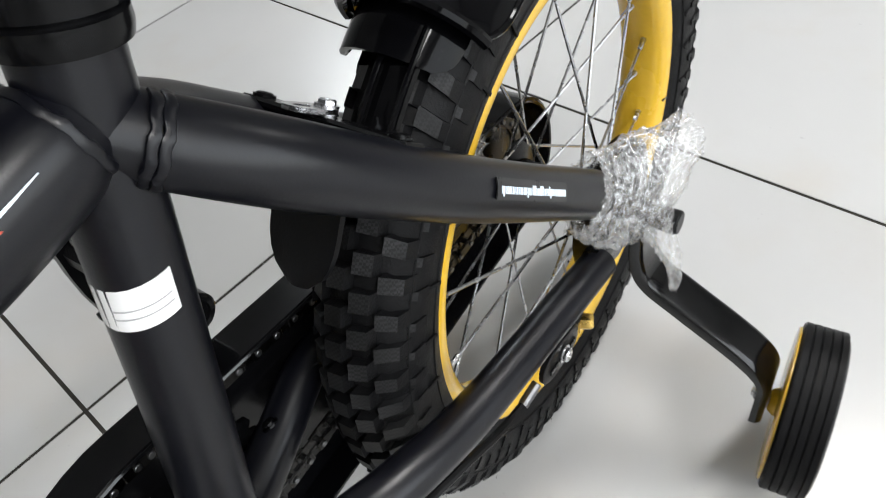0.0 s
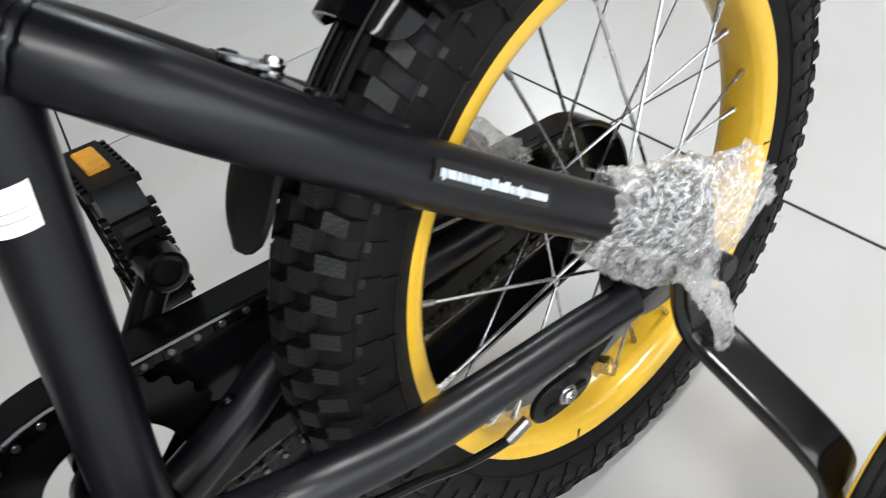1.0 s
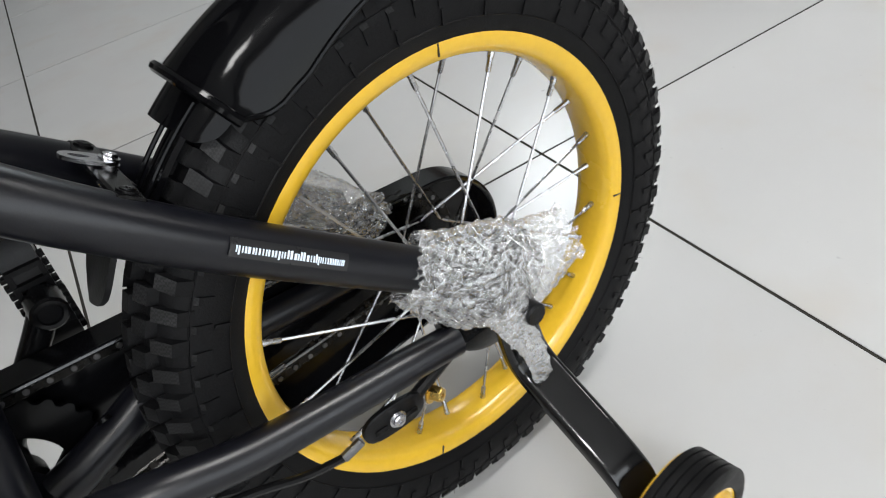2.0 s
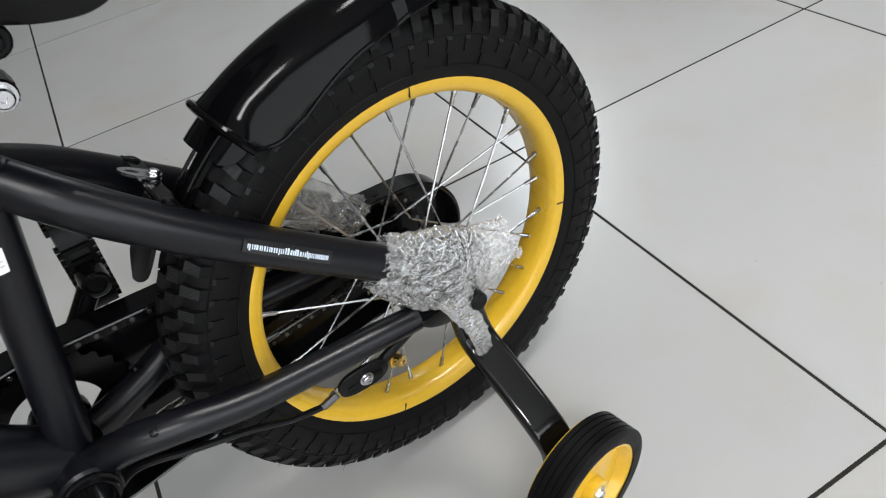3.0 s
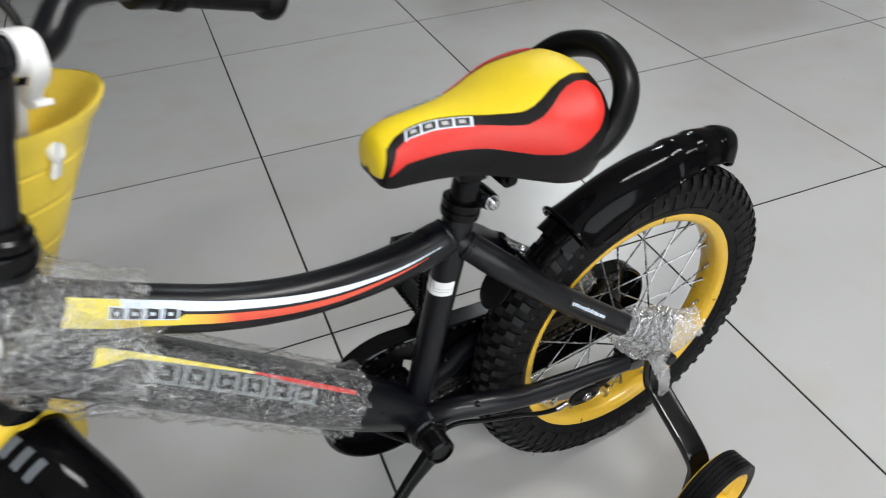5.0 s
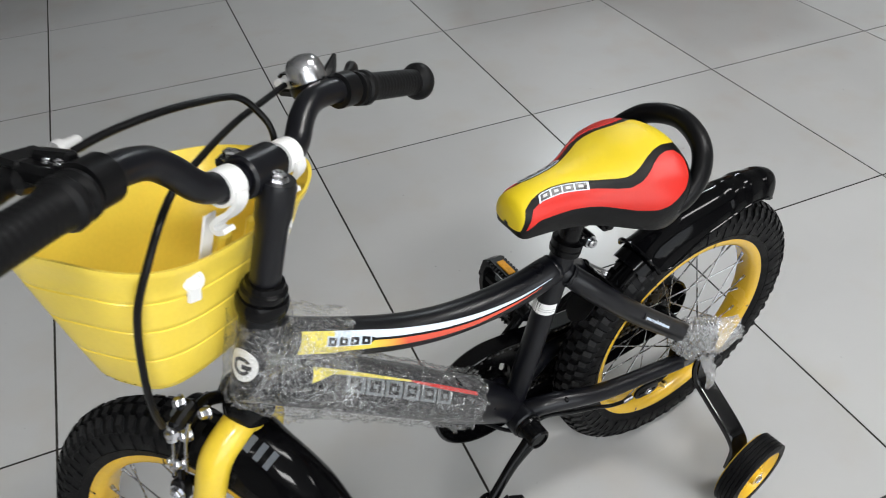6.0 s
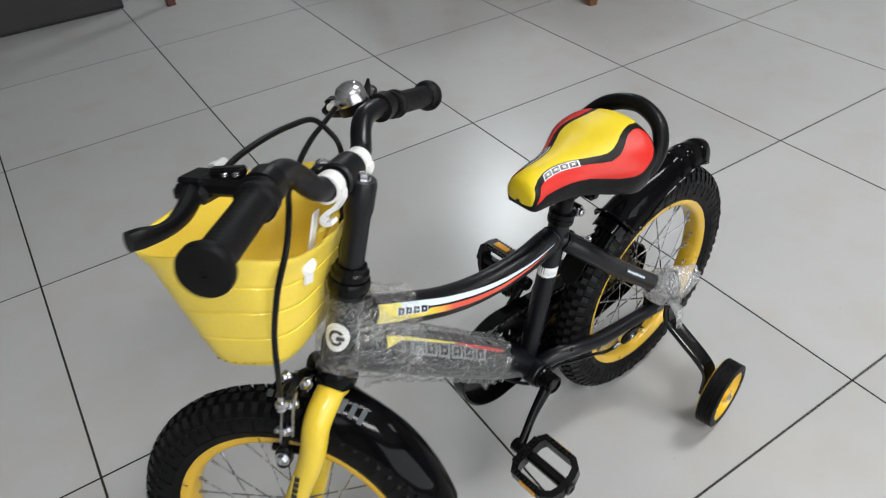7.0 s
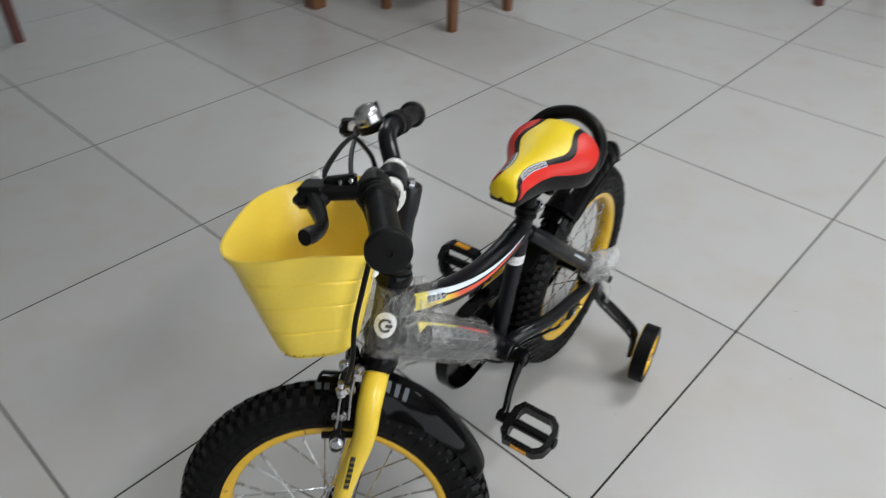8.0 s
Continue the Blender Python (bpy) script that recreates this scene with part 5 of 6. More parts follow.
bar_path = spline([tilted(*p) for p in mirror_y(BAR)[:0:-1] + BAR], 7)
bm = bmesh.new()
tube(bm, bar_path, 0.0112, 18, up=(0, 0, 1))
steered("handlebar", bm, FRAME, "black steel handlebar")
for s in (-1, 1):
    a, b = tilted(-0.541, s * 0.152, 0.7095), tilted(-0.5265, s * 0.260, 0.6975)
    bm = bmesh.new()
    L_ = (b - a).length
    prof = [(0.0120, 0), (0.0155, 0.001), (0.0160, 0.004), (0.0145, 0.0065), (0.0145, 0.009), (0.0163, 0.011), (0.0166, 0.016), (0.0140, 0.019), (0.0135, 0.024)]
    for k in range(14):
        h = 0.027 + k * 0.0052
        prof += [(0.01305, h), (0.01315, h + 0.001), (0.01315, h + 0.0035), (0.01305, h + 0.0042)]
    prof += [(0.0134, L_ - 0.012), (0.0172, L_ - 0.008), (0.0190, L_ - 0.004), (0.0190, L_ + 0.001), (0.0178, L_ + 0.0035), (0.013, L_ + 0.0045), (0.003, L_ + 0.0045), (0.0025, L_ + 0.0035)]
    lathe(bm, prof, axis(a, b - a), 32)
    steered("grip", bm, GRIPR, "black rubber handlebar grip with a flared end")


CLEARP = mat("clear_white_plastic", (0.62, 0.62, 0.62), 0.3)


def brake_lever(s):
    """Brake lever and bracket in front of one grip."""
    lv = group("brake_lever", bicycle, STEER, "black plastic brake lever and bracket")
    c = tilted(-0.545, s * 0.140, 0.711)
    bm = bmesh.new()
    lathe(bm, [(0.0122, -0.010), (0.0160, -0.009), (0.0160, 0.009), (0.0122, 0.010)], axis(c, (0.1, s, -0.05)), 24)
    block(bm, (0.052, 0.022, 0.014), Matrix.Translation(c + Vector((-0.032, s * 0.000, 0.003))) @ pose(0, 0, 0, 0, 5, 0), 0.004)
    part("bracket", bm, BLACKP, lv)
    bm = bmesh.new()
    # boxy housing round the pivot, with a raised cover and a rib towards the bar
    lx, ly, y0 = (0.034, 0.040, -0.004) if s < 0 else (0.030, 0.034, 0.006)
    block(bm, (lx, ly, 0.016), Matrix.Translation(c + Vector((-0.056, s * y0, 0.000))) @ pose(0, 0, 0, 0, 4, s * 8), 0.006)
    block(bm, (lx * 0.72, ly * 0.70, 0.006), Matrix.Translation(c + Vector((-0.056, s * y0, 0.0095))) @ pose(0, 0, 0, 0, 4, s * 8), 0.0025)
    block(bm, (0.030, 0.010, 0.008), Matrix.Translation(c + Vector((-0.030, s * -0.004, 0.0125))), 0.002)
    part("housing", bm, BLACKP, lv)
    bm = bmesh.new()
    path = spline([c + Vector((-0.056, s * 0.010, 0.000)), c + Vector((-0.047, s * 0.036, -0.003)), c + Vector((-0.041, s * 0.060, -0.004)), c + Vector((-0.040, s * 0.078, -0.003)), c + Vector((-0.044, s * 0.092, -0.001)), c + Vector((-0.048, s * 0.100, 0.000))], 6)
    tube(bm, path, vary([0.0085, 0.0074, 0.0060, 0.0058, 0.0072, 0.0068], 6), 10, up=(0, 0, 1), flat=1.05)
    part("blade", bm, BLACKP, lv)
    bm = bmesh.new()
    p0 = c + Vector((-0.058 if s < 0 else -0.050, s * (-0.026 if s < 0 else -0.008), 0.007))
    lathe(bm, [(0.0058, 0), (0.0062, 0.002), (0.0062, 0.006), (0.0045, 0.007), (0.0045, 0.018), (0.0040, 0.019)], axis(p0, (0, -s, 0.08)), 14)
    part("barrel_adjuster", bm, CLEARP, lv)
    for x, y, r in ((-0.020, 0.002, 0.003), (-0.030, 0.002, 0.0024)):
        bm = bmesh.new()
        bolt(bm, c + Vector((x, s * y, 0.0105)), (0, 0, 1), r, 0.003, False)
        part("screw", bm, CHROME, lv)


brake_lever(-1)
brake_lever(1)

# bell on the right-hand bracket
bell = group("bell", bicycle, STEER, "small chrome bell with a black thumb lever")
bc = Vector((-0.572, 0.128, 0.7160))
bm = bmesh.new()
lathe(bm, [(0.0160, 0), (0.0172, 0.001), (0.0172, 0.010), (0.0158, 0.0175), (0.0115, 0.0225), (0.0045, 0.0248), (0.0005, 0.0250)], Matrix.Translation(bc) @ pose(0, 0, 0, 4, -14, 0), 40)
part("dome", bm, CHROME, bell, "chrome bell dome")
bm = bmesh.new()
lathe(bm, [(0.012, -0.011), (0.0185, -0.009), (0.0188, -0.001), (0.0165, 0)], Matrix.Translation(bc) @ pose(0, 0, 0, 4, -14, 0), 28)
block(bm, (0.012, 0.022, 0.010), Matrix.Translation(bc + Vector((0.014, 0.004, -0.009))), 0.002)
hull = spline([bc + Vector((0.004, 0.014, -0.006)), bc + Vector((0.006, 0.022, 0.000)), bc + Vector((0.006, 0.030, 0.008)), bc + Vector((0.006, 0.038, 0.018))], 4)
tube(bm, hull, vary([0.0075, 0.0068, 0.0050, 0.0018], 4), 8, flat=1.6)
part("base", bm, BLACKP, bell)

# cables over the bar
bm = bmesh.new()
tube(bm, spline([(-0.599, -0.115, 0.7170), (-0.597, -0.080, 0.7230), (-0.592, -0.040, 0.7265), (-0.588, 0.000, 0.7260), (-0.583, 0.040, 0.7215), (-0.575, 0.056, 0.7050), (-0.568, 0.060, 0.6880), (-0.566, 0.055, 0.6650), (-0.565, 0.035, 0.6350), (-0.568, 0.022, 0.6000), (-0.575, 0.026, 0.5500), (-0.570, 0.040, 0.4900)], 8), 0.0029, 10)
steered("brake_cable", bm, BLACKP, "black brake cable looping over the bar")
bm = bmesh.new()
tube(bm, spline([(-0.590, 0.116, 0.7150), (-0.589, 0.075, 0.7075), (-0.590, 0.050, 0.7020), (-0.589, 0.020, 0.6940), (-0.585, -0.010, 0.6860), (-0.578, -0.045, 0.6775), (-0.566, -0.075, 0.6680), (-0.562, -0.099, 0.6450), (-0.5755, -0.107, 0.6070), (-0.5945, -0.099, 0.5560), (-0.606, -0.091, 0.5080), (-0.620, -0.074, 0.4720)], 8), 0.0029, 10)
steered("brake_cable", bm, BLACKP, "black front brake cable beside the basket")

# -- fork --
bm = bmesh.new()
CR = on_axis(-0.012)
tube(bm, [on_axis(0.0), on_axis(-0.030)], 0.0165, 22)
for s in (-1, 1):
    path = spline([CR + Vector((0, s * 0.004, -0.002)), CR + Vector((-0.004, s * 0.022, -0.010)), CR + Vector((-0.012, s * 0.040, -0.030)), CR + Vector((-0.026, s * 0.0445, -0.075)), (-0.655, s * 0.0455, 0.300), (-0.676, s * 0.0465, 0.245), (-0.685, s * 0.0470, 0.222)], 8)
    tube(bm, path, vary([0.0155, 0.0160, 0.0155, 0.0145, 0.0128, 0.0112, 0.0105], 8), 20)
fork = steered("fork", bm, YELLOWF, "yellow painted steel fork")
for s in (-1, 1):
    bm = bmesh.new()
    hull_plate(bm, [(-0.700, 0.226), (-0.694, 0.236), (-0.676, 0.244), (-0.670, 0.232), (-0.678, 0.212), (-0.690, 0.206), (-0.699, 0.212)], s * 0.043, s * 0.0475)
    part("dropout", bm, YELLOWF, fork)
    bm = bmesh.new()
    bolt(bm, (-0.6865, s * 0.048, FRONT_Z), (0, s, 0), 0.0075, 0.009)
    part("axle_nut", bm, BLACKP, fork)
    # maker's name on the leg as plain dark blocks
    bm = bmesh.new()
    p0, p1 = Vector((-0.634, s * 0.0452, 0.355)), Vector((-0.655, s * 0.0455, 0.300))
    d = (p1 - p0).normalized()
    fw = Vector((d.z, 0, -d.x))
    for k in range(6):
        c = p0 + d * (0.004 + 0.0088 * k)
        row = []
        for u in (0, 0.0068):
            row.append([c + d * u + Vector((0, s, 0)) * (0.0141 * math.cos(a)) + fw * (0.0141 * math.sin(a)) for a in np.linspace(-0.30, 0.16, 5)])
        sheet(bm, row, 0.0006, [[Vector((0, s, 0))] * 5] * 2)
    part("lettering", bm, DECALB, fork)
    bm = bmesh.new()
    row = []
    for u in (0.004, 0.03, 0.06):
        c = p0 + d * u
        row.append([c + d * 0.0 + Vector((0, s, 0)) * (0.0140 * math.cos(a)) + fw * (0.0140 * math.sin(a)) for a in np.linspace(0.22, 0.34, 3)])
    sheet(bm, row, 0.0005, [[Vector((0, s, 0))] * 3] * 3)
    part("stripe", bm, STRIPER, fork)

# -- front fender --
SLOTG = mat("dull_grey_slot", (0.10, 0.11, 0.125), 0.6, 0, 0.1, 40, spec=0.1)
FRONT_MID = stepped((13, 16, 25, 35, 47, 57, 68), (0.2190, 0.2215, 0.2240, 0.2270, 0.2320, 0.2360, 0.2375))
FRONT_SKIRT = stepped((13, 20, 30, 44, 51, 57, 60.5, 64, 68), (0.014, 0.018, 0.020, 0.025, 0.031, 0.0365, 0.034, 0.024, 0.018), blur=2.0)
FRONT_HALF = stepped((13, 17, 22, 30, 45, 68), (0.026, 0.030, 0.0285, 0.032, 0.0350, 0.0350), blur=2.0)
front_fender = steered("front_fender", fender(FRONT_X, FRONT_Z, 68, 13.5, FRONT_MID, FRONT_SKIRT, FRONT_HALF, 56, 4.0), GLOSSB, "glossy black plastic front mudguard")
TIP_MID = ((79, 85, 92), (0.2240, 0.2255, 0.2265))
part("front_tip", fender(FRONT_X, FRONT_Z, 79, 87, TIP_MID, ((79, 92), (0.012, 0.012)), ((79, 92), (0.023, 0.021)), 20, 2.5), GLOSSB, front_fender)
for deg, mid_, sk, hw, lo, hi, wide in [(q, FRONT_MID, FRONT_SKIRT, FRONT_HALF, -0.72, -0.30, 1.5) for q in (64.0, 61.0, 58.0)] + [(q, TIP_MID, ((79, 92), (0.012, 0.012)), ((79, 92), (0.023, 0.021)), -1.05, -0.65, 1.8) for q in (86.0, 83.3)]:
    bm = bmesh.new()
    g, n_ = [], []
    for dd in (deg, deg - wide):
        r_, k_, w_ = (float(np.interp(dd, *c)) for c in (mid_, sk, hw))
        g.append([polar(FRONT_X, FRONT_Z, r_ - k_ * ((1 - math.cos(b)) / FLARE_DROP) ** 1.08 + 0.0006, dd, (w_ + 0.0004) * math.sin(b) / FLARE_SIDE) for b in np.linspace(lo, hi, 6)])
        n_.append([polar(0, 0, math.cos(b), dd, math.sin(b)).normalized() for b in np.linspace(lo, hi, 6)])
    sheet(bm, g, 0.0008, n_)
    part("slot_mark", bm, SLOTG, front_fender)
bm = bmesh.new()
bolt(bm, polar(FRONT_X, FRONT_Z, 0.2375, 67, -0.012), (0.4, -0.3, 0.9), 0.0042, 0.005)
tube(bm, [polar(FRONT_X, FRONT_Z, 0.239, 67, -0.012), polar(FRONT_X, FRONT_Z, 0.238, 72, -0.008)], 0.0025, 8)
part("bolt", bm, CHROME, front_fender)

# -- front caliper brake, on the crown's front --
fb = group("front_brake", bicycle, STEER, "black front caliper brake with zinc bolts")
for s in (-1, 1):
    bm = bmesh.new()
    path = spline([(-0.622, s * -0.004, 0.448), (-0.626, s * 0.016, 0.456), (-0.632, s * 0.034, 0.446), (-0.640, s * 0.041, 0.420), (-0.648, s * 0.042, 0.395), (-0.656, s * 0.040, 0.362)], 6)
    tube(bm, path, vary([0.008, 0.0085, 0.008, 0.007, 0.0065, 0.006], 6), 12, flat=0.75)
    part("arm", bm, BLACKM, fb)
    bm = bmesh.new()
    rod(bm, (-0.676, s * 0.0285, 0.366), (-0.636, s * 0.0285, 0.362), 0.0048, 10)
    part("pad", bm, BLACKP, fb)
    bm = bmesh.new()
    bolt(bm, (-0.6546, s * 0.048, 0.366), (0, s, 0), 0.0066, 0.005)
    part("bolt", bm, CHROME, fb)
for at, r, h in (((-0.6246, -0.046, 0.4412), 0.0062, 0.008), ((-0.6401, -0.0475, 0.4055), 0.0056, 0.007), ((-0.6485, -0.0485, 0.4075), 0.0038, 0.006), ((-0.6125, -0.031, 0.4571), 0.0060, 0.008), ((-0.6262, -0.044, 0.4740), 0.0064, 0.007)):
    bm = bmesh.new()
    bolt(bm, at, (-0.35, -1, 0.25), r * 0.85, h)
    part("bolt", bm, CHROME, fb)
# cable adjuster with its lock nut, and the bare cable below it
bm = bmesh.new()
rod(bm, (-0.6322, -0.055, 0.4580), (-0.6352, -0.055, 0.4385), 0.0042, 12)
lathe(bm, [(0.0042, -0.004), (0.0072, -0.0035), (0.0072, 0.0015), (0.0042, 0.002)], axis((-0.6336, -0.055, 0.4480), (-0.03, 0, 1)), 8)
lathe(bm, [(0.0040, -0.002), (0.0058, -0.0018), (0.0058, 0.0018), (0.0040, 0.002)], axis((-0.6348, -0.055, 0.4410), (-0.03, 0, 1)), 12)
part("cable_adjuster", bm, CHROME, fb)
bm = bmesh.new()
tube(bm, [(-0.6350, -0.055, 0.4396), (-0.6425, -0.0525, 0.4160), (-0.6505, -0.050, 0.3900)], 0.0015, 8)
part("inner_cable", bm, SPOKEM, fb)
bm = bmesh.new()
tube(bm, spline([(-0.6165, -0.050, 0.4590), (-0.6235, -0.052, 0.4390), (-0.6335, -0.050, 0.4005)], 5), 0.0018, 8)
part("spring", bm, SPOKEM, fb)
# near brake shoe's holder
bm = bmesh.new()
rings = []
for yy, g in ((-0.0385, 0.0), (-0.0470, 0.0), (-0.0485, -0.0012)):
    rings.append([Vector((-0.6546 + (0.0095 + g) * math.cos(q) + 0.003 * math.sin(q), yy, 0.3665 + (0.0150 + g) * math.copysign(abs(math.sin(q)) ** 0.7, math.sin(q)))) for q in np.linspace(0, 2 * math.pi, 25)[:-1]])
skin(bm, rings)
part("shoe_holder", bm, BLACKP, fb)
bm = bmesh.new()
rod(bm, (-0.628, -0.002, 0.448), (-0.642, -0.002, 0.446), 0.0055, 10)
part("pivot_bolt", bm, CHROME, fb)
bm = bmesh.new()
block(bm, (0.012, 0.030, 0.012), pose(-0.622, -0.050, 0.466, 20, 0, 0), 0.003)
part("cable_stop", bm, BLACKM, fb)

# -- basket --


def basket_outline(z, grow=0.0):
    """The basket's plan at a height: straight back, rounded front, narrower towards the bottom."""
    u = (z - 0.496) / (0.646 - 0.496)
    hw = 0.068 + 0.060 * u ** 0.9 + grow
    back, front = -0.608 + 0.050 * u + grow, -0.700 - 0.026 * u - grow
    pts, n = [], 64
    cx, hx = (back + front) / 2, (back - front) / 2
    for k in range(n):
        a = 2 * math.pi * k / n
        c, s = math.cos(a), math.sin(a)
        e = 0.42 if c > 0 else 0.72
        pts.append(Vector((cx + hx * math.copysign(abs(c) ** e, c), hw * math.copysign(abs(s) ** 0.62, s), z + u * (0.005 - 0.026 * max(0.0, c) ** 1.6))))
    return pts


bm = bmesh.new()
levels = [0.4985, 0.503, 0.512]
for zc in (0.545, 0.580, 0.612):
    levels += [zc - 0.0050, zc - 0.0016, zc - 0.0005, zc + 0.0005, zc + 0.0016, zc + 0.0050]
levels += [0.630, 0.639, 0.644, 0.646]
rings = []
for z in levels:
    groove = -0.0009 if any(abs(z - zc) < 0.001 for zc in (0.545, 0.580, 0.612)) else 0.0
    rim = 0.0032 if z > 0.6385 else 0.0
    pull = -0.010 if z < 0.499 else (-0.003 if z < 0.504 else 0)
    rings.append(basket_outline(z, groove + rim + pull))
floor_out = [p.copy() for p in basket_outline(0.496, -0.018)]
inside = [basket_outline(z, -0.0028 + (0.0032 if z > 0.6385 else 0)) for z in (0.646, 0.634, 0.600, 0.550, 0.503)]
inner_floor = [Vector((p.x, p.y, 0.4995)) for p in basket_outline(0.503, -0.012)]
skin(bm, [floor_out] + rings + inside + [inner_floor])
basket = steered("basket", bm, YELLOWP, "yellow moulded plastic front basket", 40)
# drain slots are solid blocks; the shade inside them is painted dark yellow
SLOTM = mat("slot_shade_yellow", (0.22, 0.14, 0.01), 0.6)
for side in (-1, 1):
    for k in range(5):
        dx = 0.0123 - 0.0108 * k  # along the side wall, from the basket's middle
        c = (abs(dx) / 0.0500) ** (1 / (0.42 if dx > 0 else 0.72))
        at = Vector((-0.6535 + dx, side * 0.0722 * (1 - c * c) ** 0.31, 0.5125))
        bm = bmesh.new()
        block(bm, (0.0034, 0.0034, 0.011), Matrix.Translation(at) @ pose(0, 0, 0, side * -14, 0, side * (-20 if k > 2 else 0)), 0.0008)
        part("drain_slot", bm, SLOTM, basket)
for s in (-1, 1):
    bm = bmesh.new()
    lathe(bm, [(0.0115, -0.0085), (0.0140, -0.0085), (0.0143, 0), (0.0140, 0.0085), (0.0115, 0.0085)], axis((-0.543, s * 0.036, 0.677), (0, 1, 0)), 28, True)
    path = spline([(-0.5290, s * 0.037, 0.675), (-0.5300, s * 0.038, 0.667), (-0.5365, s * 0.040, 0.659), (-0.5450, s * 0.042, 0.654), (-0.5500, s * 0.043, 0.6490), (-0.5470, s * 0.043, 0.6450), (-0.5400, s * 0.043, 0.6465)], 6)
    rings = []
    for p, side, n in frames(path, (0, 1, 0)):
        rings.append([p + side * (0.0062 * a) + n * (0.0020 * b) for a, b in ((-1, -1), (1, -1), (1, 1), (-1, 1))])
    skin(bm, rings)
    part("hook", bm, WHITEP, basket, "white plastic hook round the bar")
    bm = bmesh.new()
    block(bm, (0.0022, 0.014, 0.080), pose(-0.5710, s * 0.040, 0.618, 0, 19, 0), 0.001)
    part("strap", bm, WHITEP, basket, "white plastic strap inside the basket")
    bm = bmesh.new()
    lathe(bm, [(0.0072, 0), (0.0085, 0.001), (0.0085, 0.005), (0.006, 0.006), (0.0045, 0.005)], Matrix.Translation((-0.5690, s * 0.060, 0.610)) @ Vector((1, s * 0.5, 0)).to_track_quat("Z", "Y").to_matrix().to_4x4(), 20)
    block(bm, (0.004, 0.011, 0.014), pose(-0.5690, s * 0.060, 0.597, 0, 19, s * 26), 0.0015)
    part("button", bm, WHITEP, basket, "white plastic clip")
    bm = bmesh.new()
    block(bm, (0.008, 0.014, 0.032), pose(-0.572, s * 0.018, 0.616, 0, 19, 0), 0.003)
    part("boss", bm, YELLOWP, basket)

# -- head badge --
bm = bmesh.new()
bd = Vector((-0.84, -0.54, 0))
bd = (bd - HEAD_DIR * bd.dot(HEAD_DIR)).normalized()
hd = HEAD_DIR.cross(bd).normalized()
c0 = on_axis(0.057)
g, no = [], []
for i in range(17):
    row, nr = [], []
    for j in range(17):
        a, b = (i - 8) / 8, (j - 8) / 8
        k = max(abs(a), abs(b)) / max(1e-6, math.hypot(a, b)) if (a or b) else 1
        a, b = a * k, b * k
        ang = a * 0.76
        d = bd * math.cos(ang) + hd * math.sin(ang)
        row.append(c0 + d * 0.0192 + HEAD_DIR * (b * 0.0172))
        nr.append(d)
    g.append(row)
    no.append(nr)
sheet(bm, g, 0.0008, no)
badge = part("head_badge", bm, WHITET, bicycle, "round white badge on the head tube")
bm = bmesh.new()


def on_badge(a, b):
    """A point of the badge, a across it and b along the head tube, both from -1 to 1."""
    return c0 + (bd * math.cos(0.76 * a) + hd * math.sin(0.76 * a)) * 0.0200 + HEAD_DIR * (0.0172 * b)


ring = [[on_badge(q * math.cos(a), q * math.sin(a)) for q in (0.36, 0.46, 0.56)] for a in np.linspace(radians(35), radians(330), 22)]
sheet(bm, ring, 0.0006, [[bd] * 3] * 22)
bar = [[on_badge(a, b) for b in (-0.16, 0.0, 0.12)] for a in (0.02, 0.3, 0.58)]
sheet(bm, bar, 0.0006, [[bd] * 3] * 3)
part("badge_shape", bm, DECALB, badge)

# -- bubble wrap --


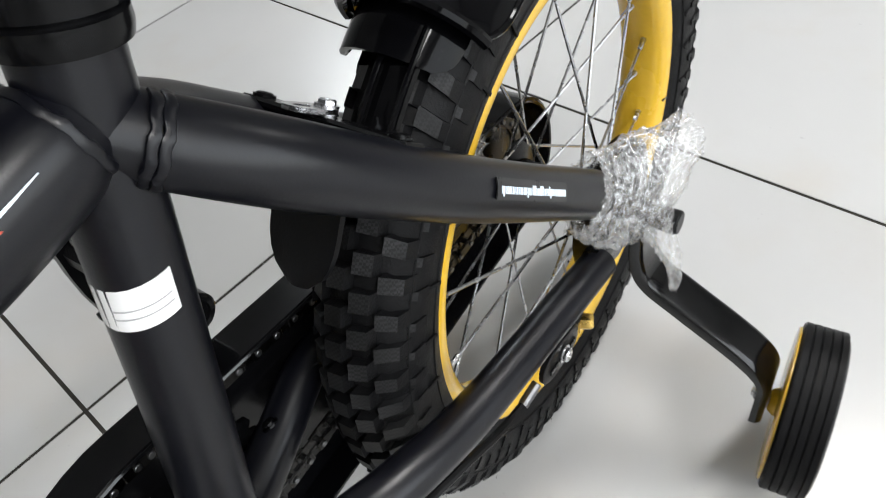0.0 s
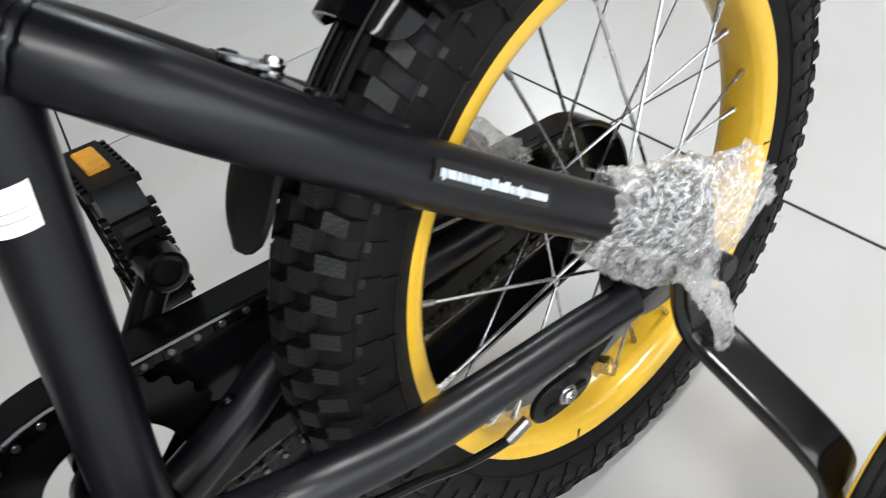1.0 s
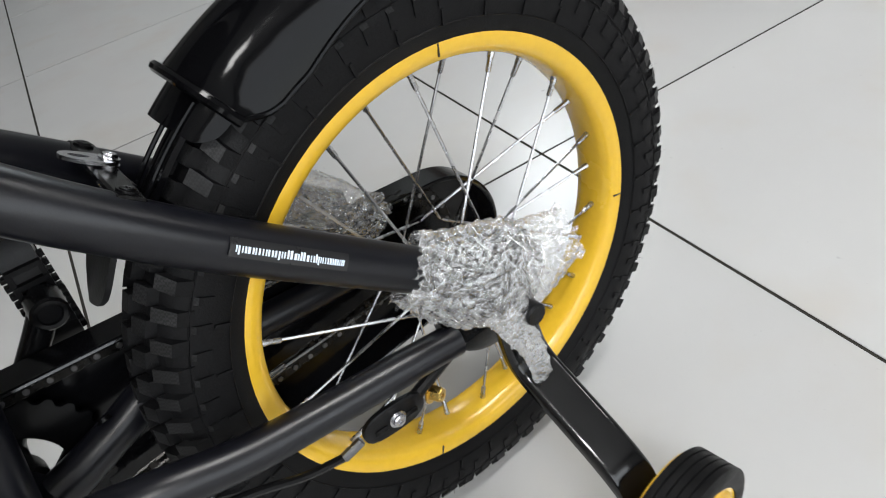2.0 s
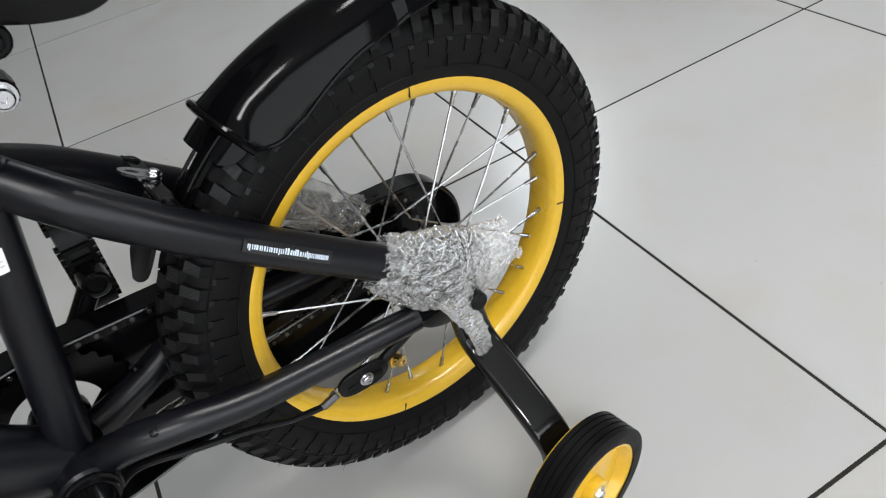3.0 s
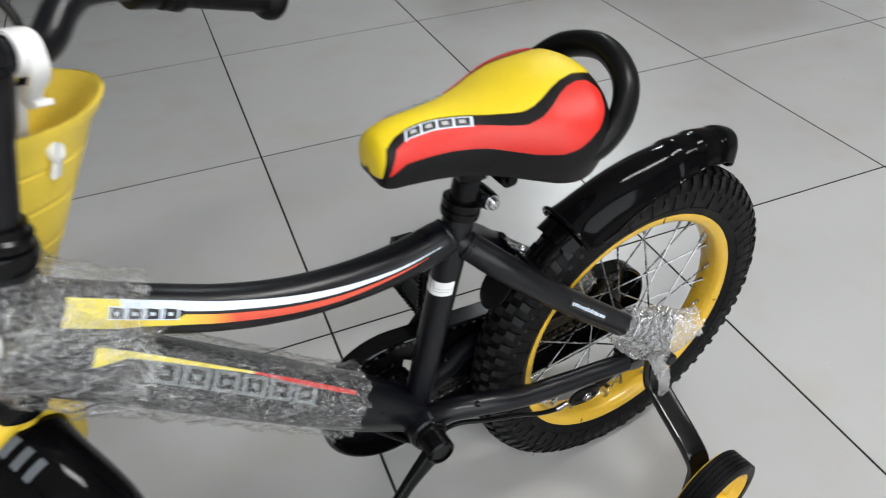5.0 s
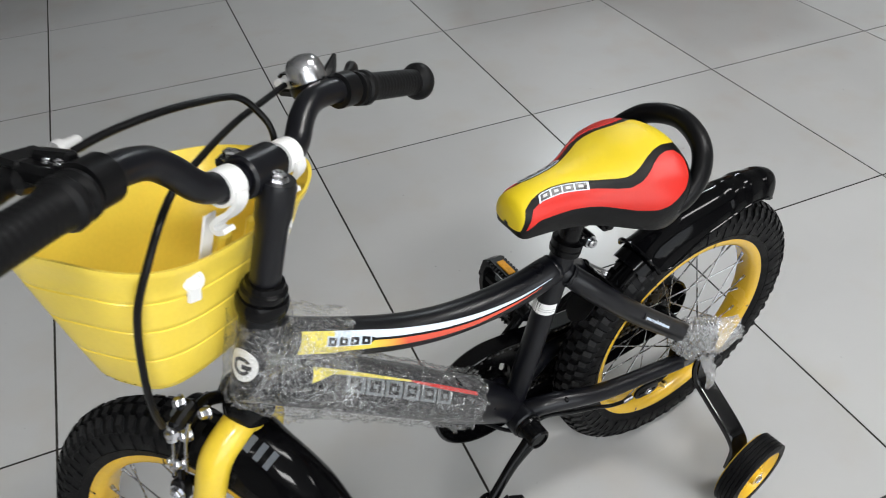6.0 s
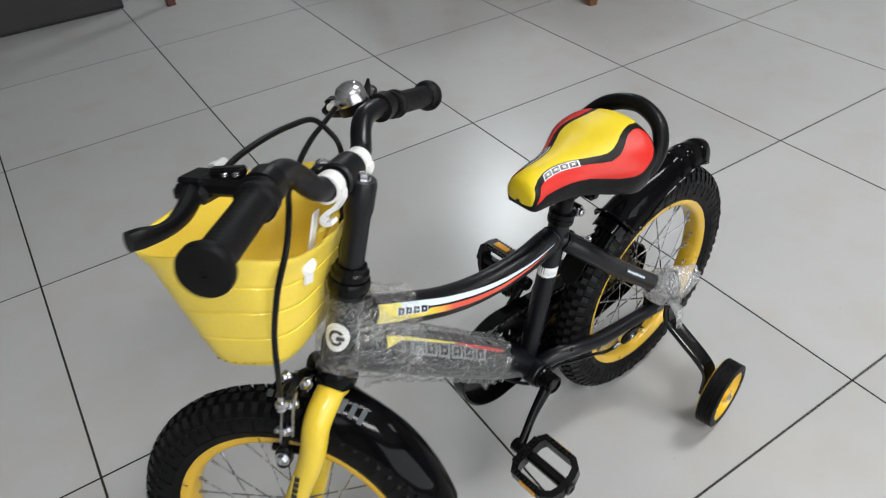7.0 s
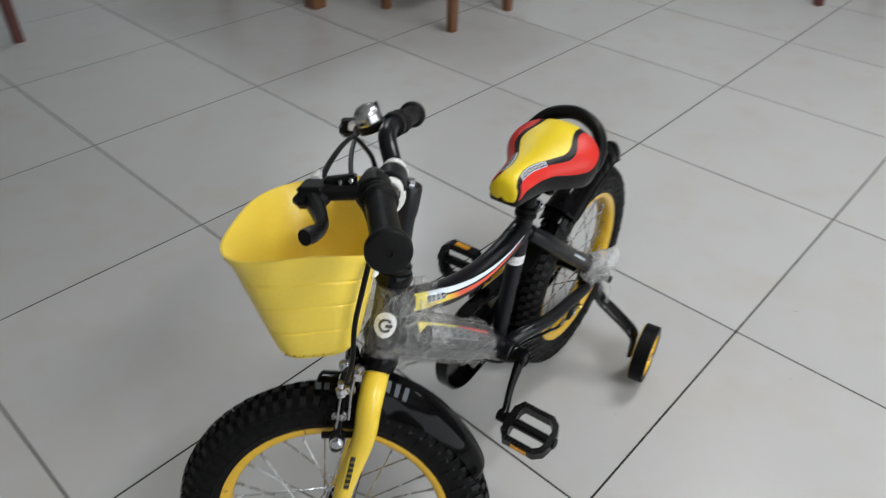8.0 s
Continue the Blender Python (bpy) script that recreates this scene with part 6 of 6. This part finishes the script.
def wrap_tube(path, radii, pitch, bump, crumple, seed, flat=1.0, ends=0.0, spiky=0.0):
    """A loose sleeve of bubble wrap round a path: rows of bubbles on a creased film."""
    bm = bmesh.new()
    fr = frames(path)
    length = sum((b - a).length for a, b in zip(path, path[1:]))
    rmid = sum(radii) / len(radii)
    nu, nv = max(10, int(length / 0.0018)), int(2 * math.pi * rmid / 0.0018)
    around = max(6, round(2 * math.pi * rmid / pitch))
    rings = []
    for i in range(nu + 1):
        u = i / nu * (len(path) - 1)
        k = min(int(u), len(path) - 2)
        f = u - k
        p, s, n = (fr[k][q].lerp(fr[k + 1][q], f) for q in range(3))
        s.normalize()
        n.normalize()
        r = radii[k] * (1 - f) + radii[k + 1] * f
        along = i / nu * length
        row = []
        for j in range(nv):
            a = 2 * math.pi * j / nv
            sa, ca = math.sin(a), math.cos(a)
            q = noise.noise(Vector((along * 70 + seed, ca * 2.4, sa * 2.4))) * crumple
            q += noise.noise(Vector((along * 190 + seed, ca * 6, sa * 6 + 3))) * crumple * 0.5
            fold = noise.noise(Vector((along * 55 + seed * 3, ca * 2.2 + sa * 1.5, sa * 2.2 - ca)))
            q += crumple * 0.5 * (0.55 - abs(fold) * 2.2)
            crease = noise.noise(Vector((along * 210 + seed * 5, ca * 8 + sa * 3, sa * 8 - ca * 3)))
            q += 0.0010 * (0.4 - abs(crease) * 2)
            q += noise.noise(Vector((along * 420 + seed, ca * 14, sa * 14))) * 0.0005
            edge = max(0.0, 1 - min(along, length - along) / 0.012)
            q += edge * ends * (0.4 + noise.noise(Vector((seed, ca * 5, sa * 5))) )
            v = along / (pitch * 0.87)
            row_i = round(v)
            dv = (v - row_i) * pitch * 0.87
            h = (a / (2 * math.pi) * around + 0.5 * (row_i % 2)) % 1 - 0.5
            dh = h * 2 * math.pi * rmid / around
            d2 = (dv * dv + dh * dh) / (pitch * 0.46) ** 2
            b = bump * math.sqrt(1 - d2) if d2 < 1 else 0
            b *= 0.45 + 0.9 * (noise.noise(Vector((row_i * 3.1 + seed, round(a / (2 * math.pi) * around) * 1.7, 0))) * 0.5 + 0.5)
            sh = noise.noise(Vector((along * 150, ca * 5 + seed, sa * 5))) * edge * ends * 0.9
            row.append(p + (s * (flat * ca) + n * sa) * (r + q + b) + (fr[min(k + 1, len(fr) - 1)][0] - fr[k][0]).normalized() * sh)
        rings.append(row)
    skin(bm, rings, False, False)
    return bm


bm = wrap_tube(spline([p for p in DOWN_PATH[6:33:4]], 2), vary([0.036, 0.0345, 0.0335, 0.033, 0.033, 0.0325, 0.032], 2), 0.0065, 0.0017, 0.0032, 1.3, ends=0.010)
part("bubble_wrap", bm, FILM, bicycle, "clear bubble wrap round the down tube", sharp=80)
bm = wrap_tube([on_axis(h) for h in np.linspace(0.016, 0.108, 12)], [0.0245, 0.0245, 0.025, 0.0255, 0.026, 0.026, 0.026, 0.0265, 0.027, 0.027, 0.0265, 0.0255], 0.0065, 0.0012, 0.0016, 7.7, ends=0.003)
part("bubble_wrap", bm, FILMC, bicycle, "clear bubble wrap round the head tube", sharp=80)
bm = wrap_tube(TOP_PATH[3:16:2], [0.034, 0.033, 0.031, 0.029, 0.0275, 0.0262, 0.0250], 0.0065, 0.0015, 0.0032, 4.1, ends=0.006)
part("bubble_wrap", bm, FILM, bicycle, "clear bubble wrap round the front of the top tube", sharp=80)
bm = wrap_tube(spline([(-0.584, -0.002, 0.505), (-0.566, -0.004, 0.492), (-0.540, -0.006, 0.470), (-0.511, -0.005, 0.448)], 6), vary([0.032, 0.040, 0.042, 0.037], 6), 0.0070, 0.0015, 0.005, 9.4, ends=0.008)
part("bubble_wrap", bm, FILM, bicycle, "loose bubble wrap at the tube junction", sharp=80)
s = -1  # the near side of the rear dropout
path = spline([(-0.056, s * 0.0500, 0.276), (-0.036, s * 0.0530, 0.258), (-0.012, s * 0.0580, 0.243), (0.010, s * 0.0620, 0.236), (0.030, s * 0.0660, 0.238), (0.050, s * 0.0700, 0.242)], 5)
bm = wrap_tube(path, vary([0.0170, 0.0270, 0.0330, 0.0310, 0.0240, 0.0150], 5), 0.0095, 0.0026, 0.0016, 2.2 + s, flat=0.55, ends=0.006)
part("bubble_wrap", bm, FILMD, bicycle, "crumpled bubble wrap over the rear dropout", sharp=80)
path = spline([(-0.018, s * 0.078, 0.232), (-0.013, s * 0.082, 0.214), (-0.010, s * 0.085, 0.200), (-0.008, s * 0.088, 0.186), (-0.008, s * 0.090, 0.168)], 5)
bm = wrap_tube(path, vary([0.014, 0.0105, 0.0085, 0.0075, 0.0045], 5), 0.0060, 0.0010, 0.0024, 5.5 + s, flat=0.32, ends=0.005)
part("bubble_wrap", bm, FILMD, bicycle, "hanging tail of bubble wrap", sharp=80)
# wrap on the far chain stay, seen through the spokes
bm = wrap_tube(spline([(-0.084, 0.046, 0.302), (-0.050, 0.049, 0.272), (-0.020, 0.051, 0.240)], 5), vary([0.0185, 0.0195, 0.015], 5), 0.006, 0.001, 0.0025, 8.8, flat=0.8, ends=0.006)
part("bubble_wrap", bm, FILMF, bicycle, "bubble wrap beside the chain case", sharp=80)

# ---- floor tiles ----
bm = bmesh.new()
block(bm, (T - 0.0042, T - 0.0042, 0.012), pose(0, 0, -0.006))
first = part("tile", bm, TILE, floor)
first.location = (X0 + T / 2, Y0 + T / 2, 0)
for i in range(14):
    for j in range(14):
        if i or j:
            t = new("tile", first.data)
            t.parent = floor
            t.location = (X0 + T * (i + 0.5), Y0 + T * (j + 0.5), 0)
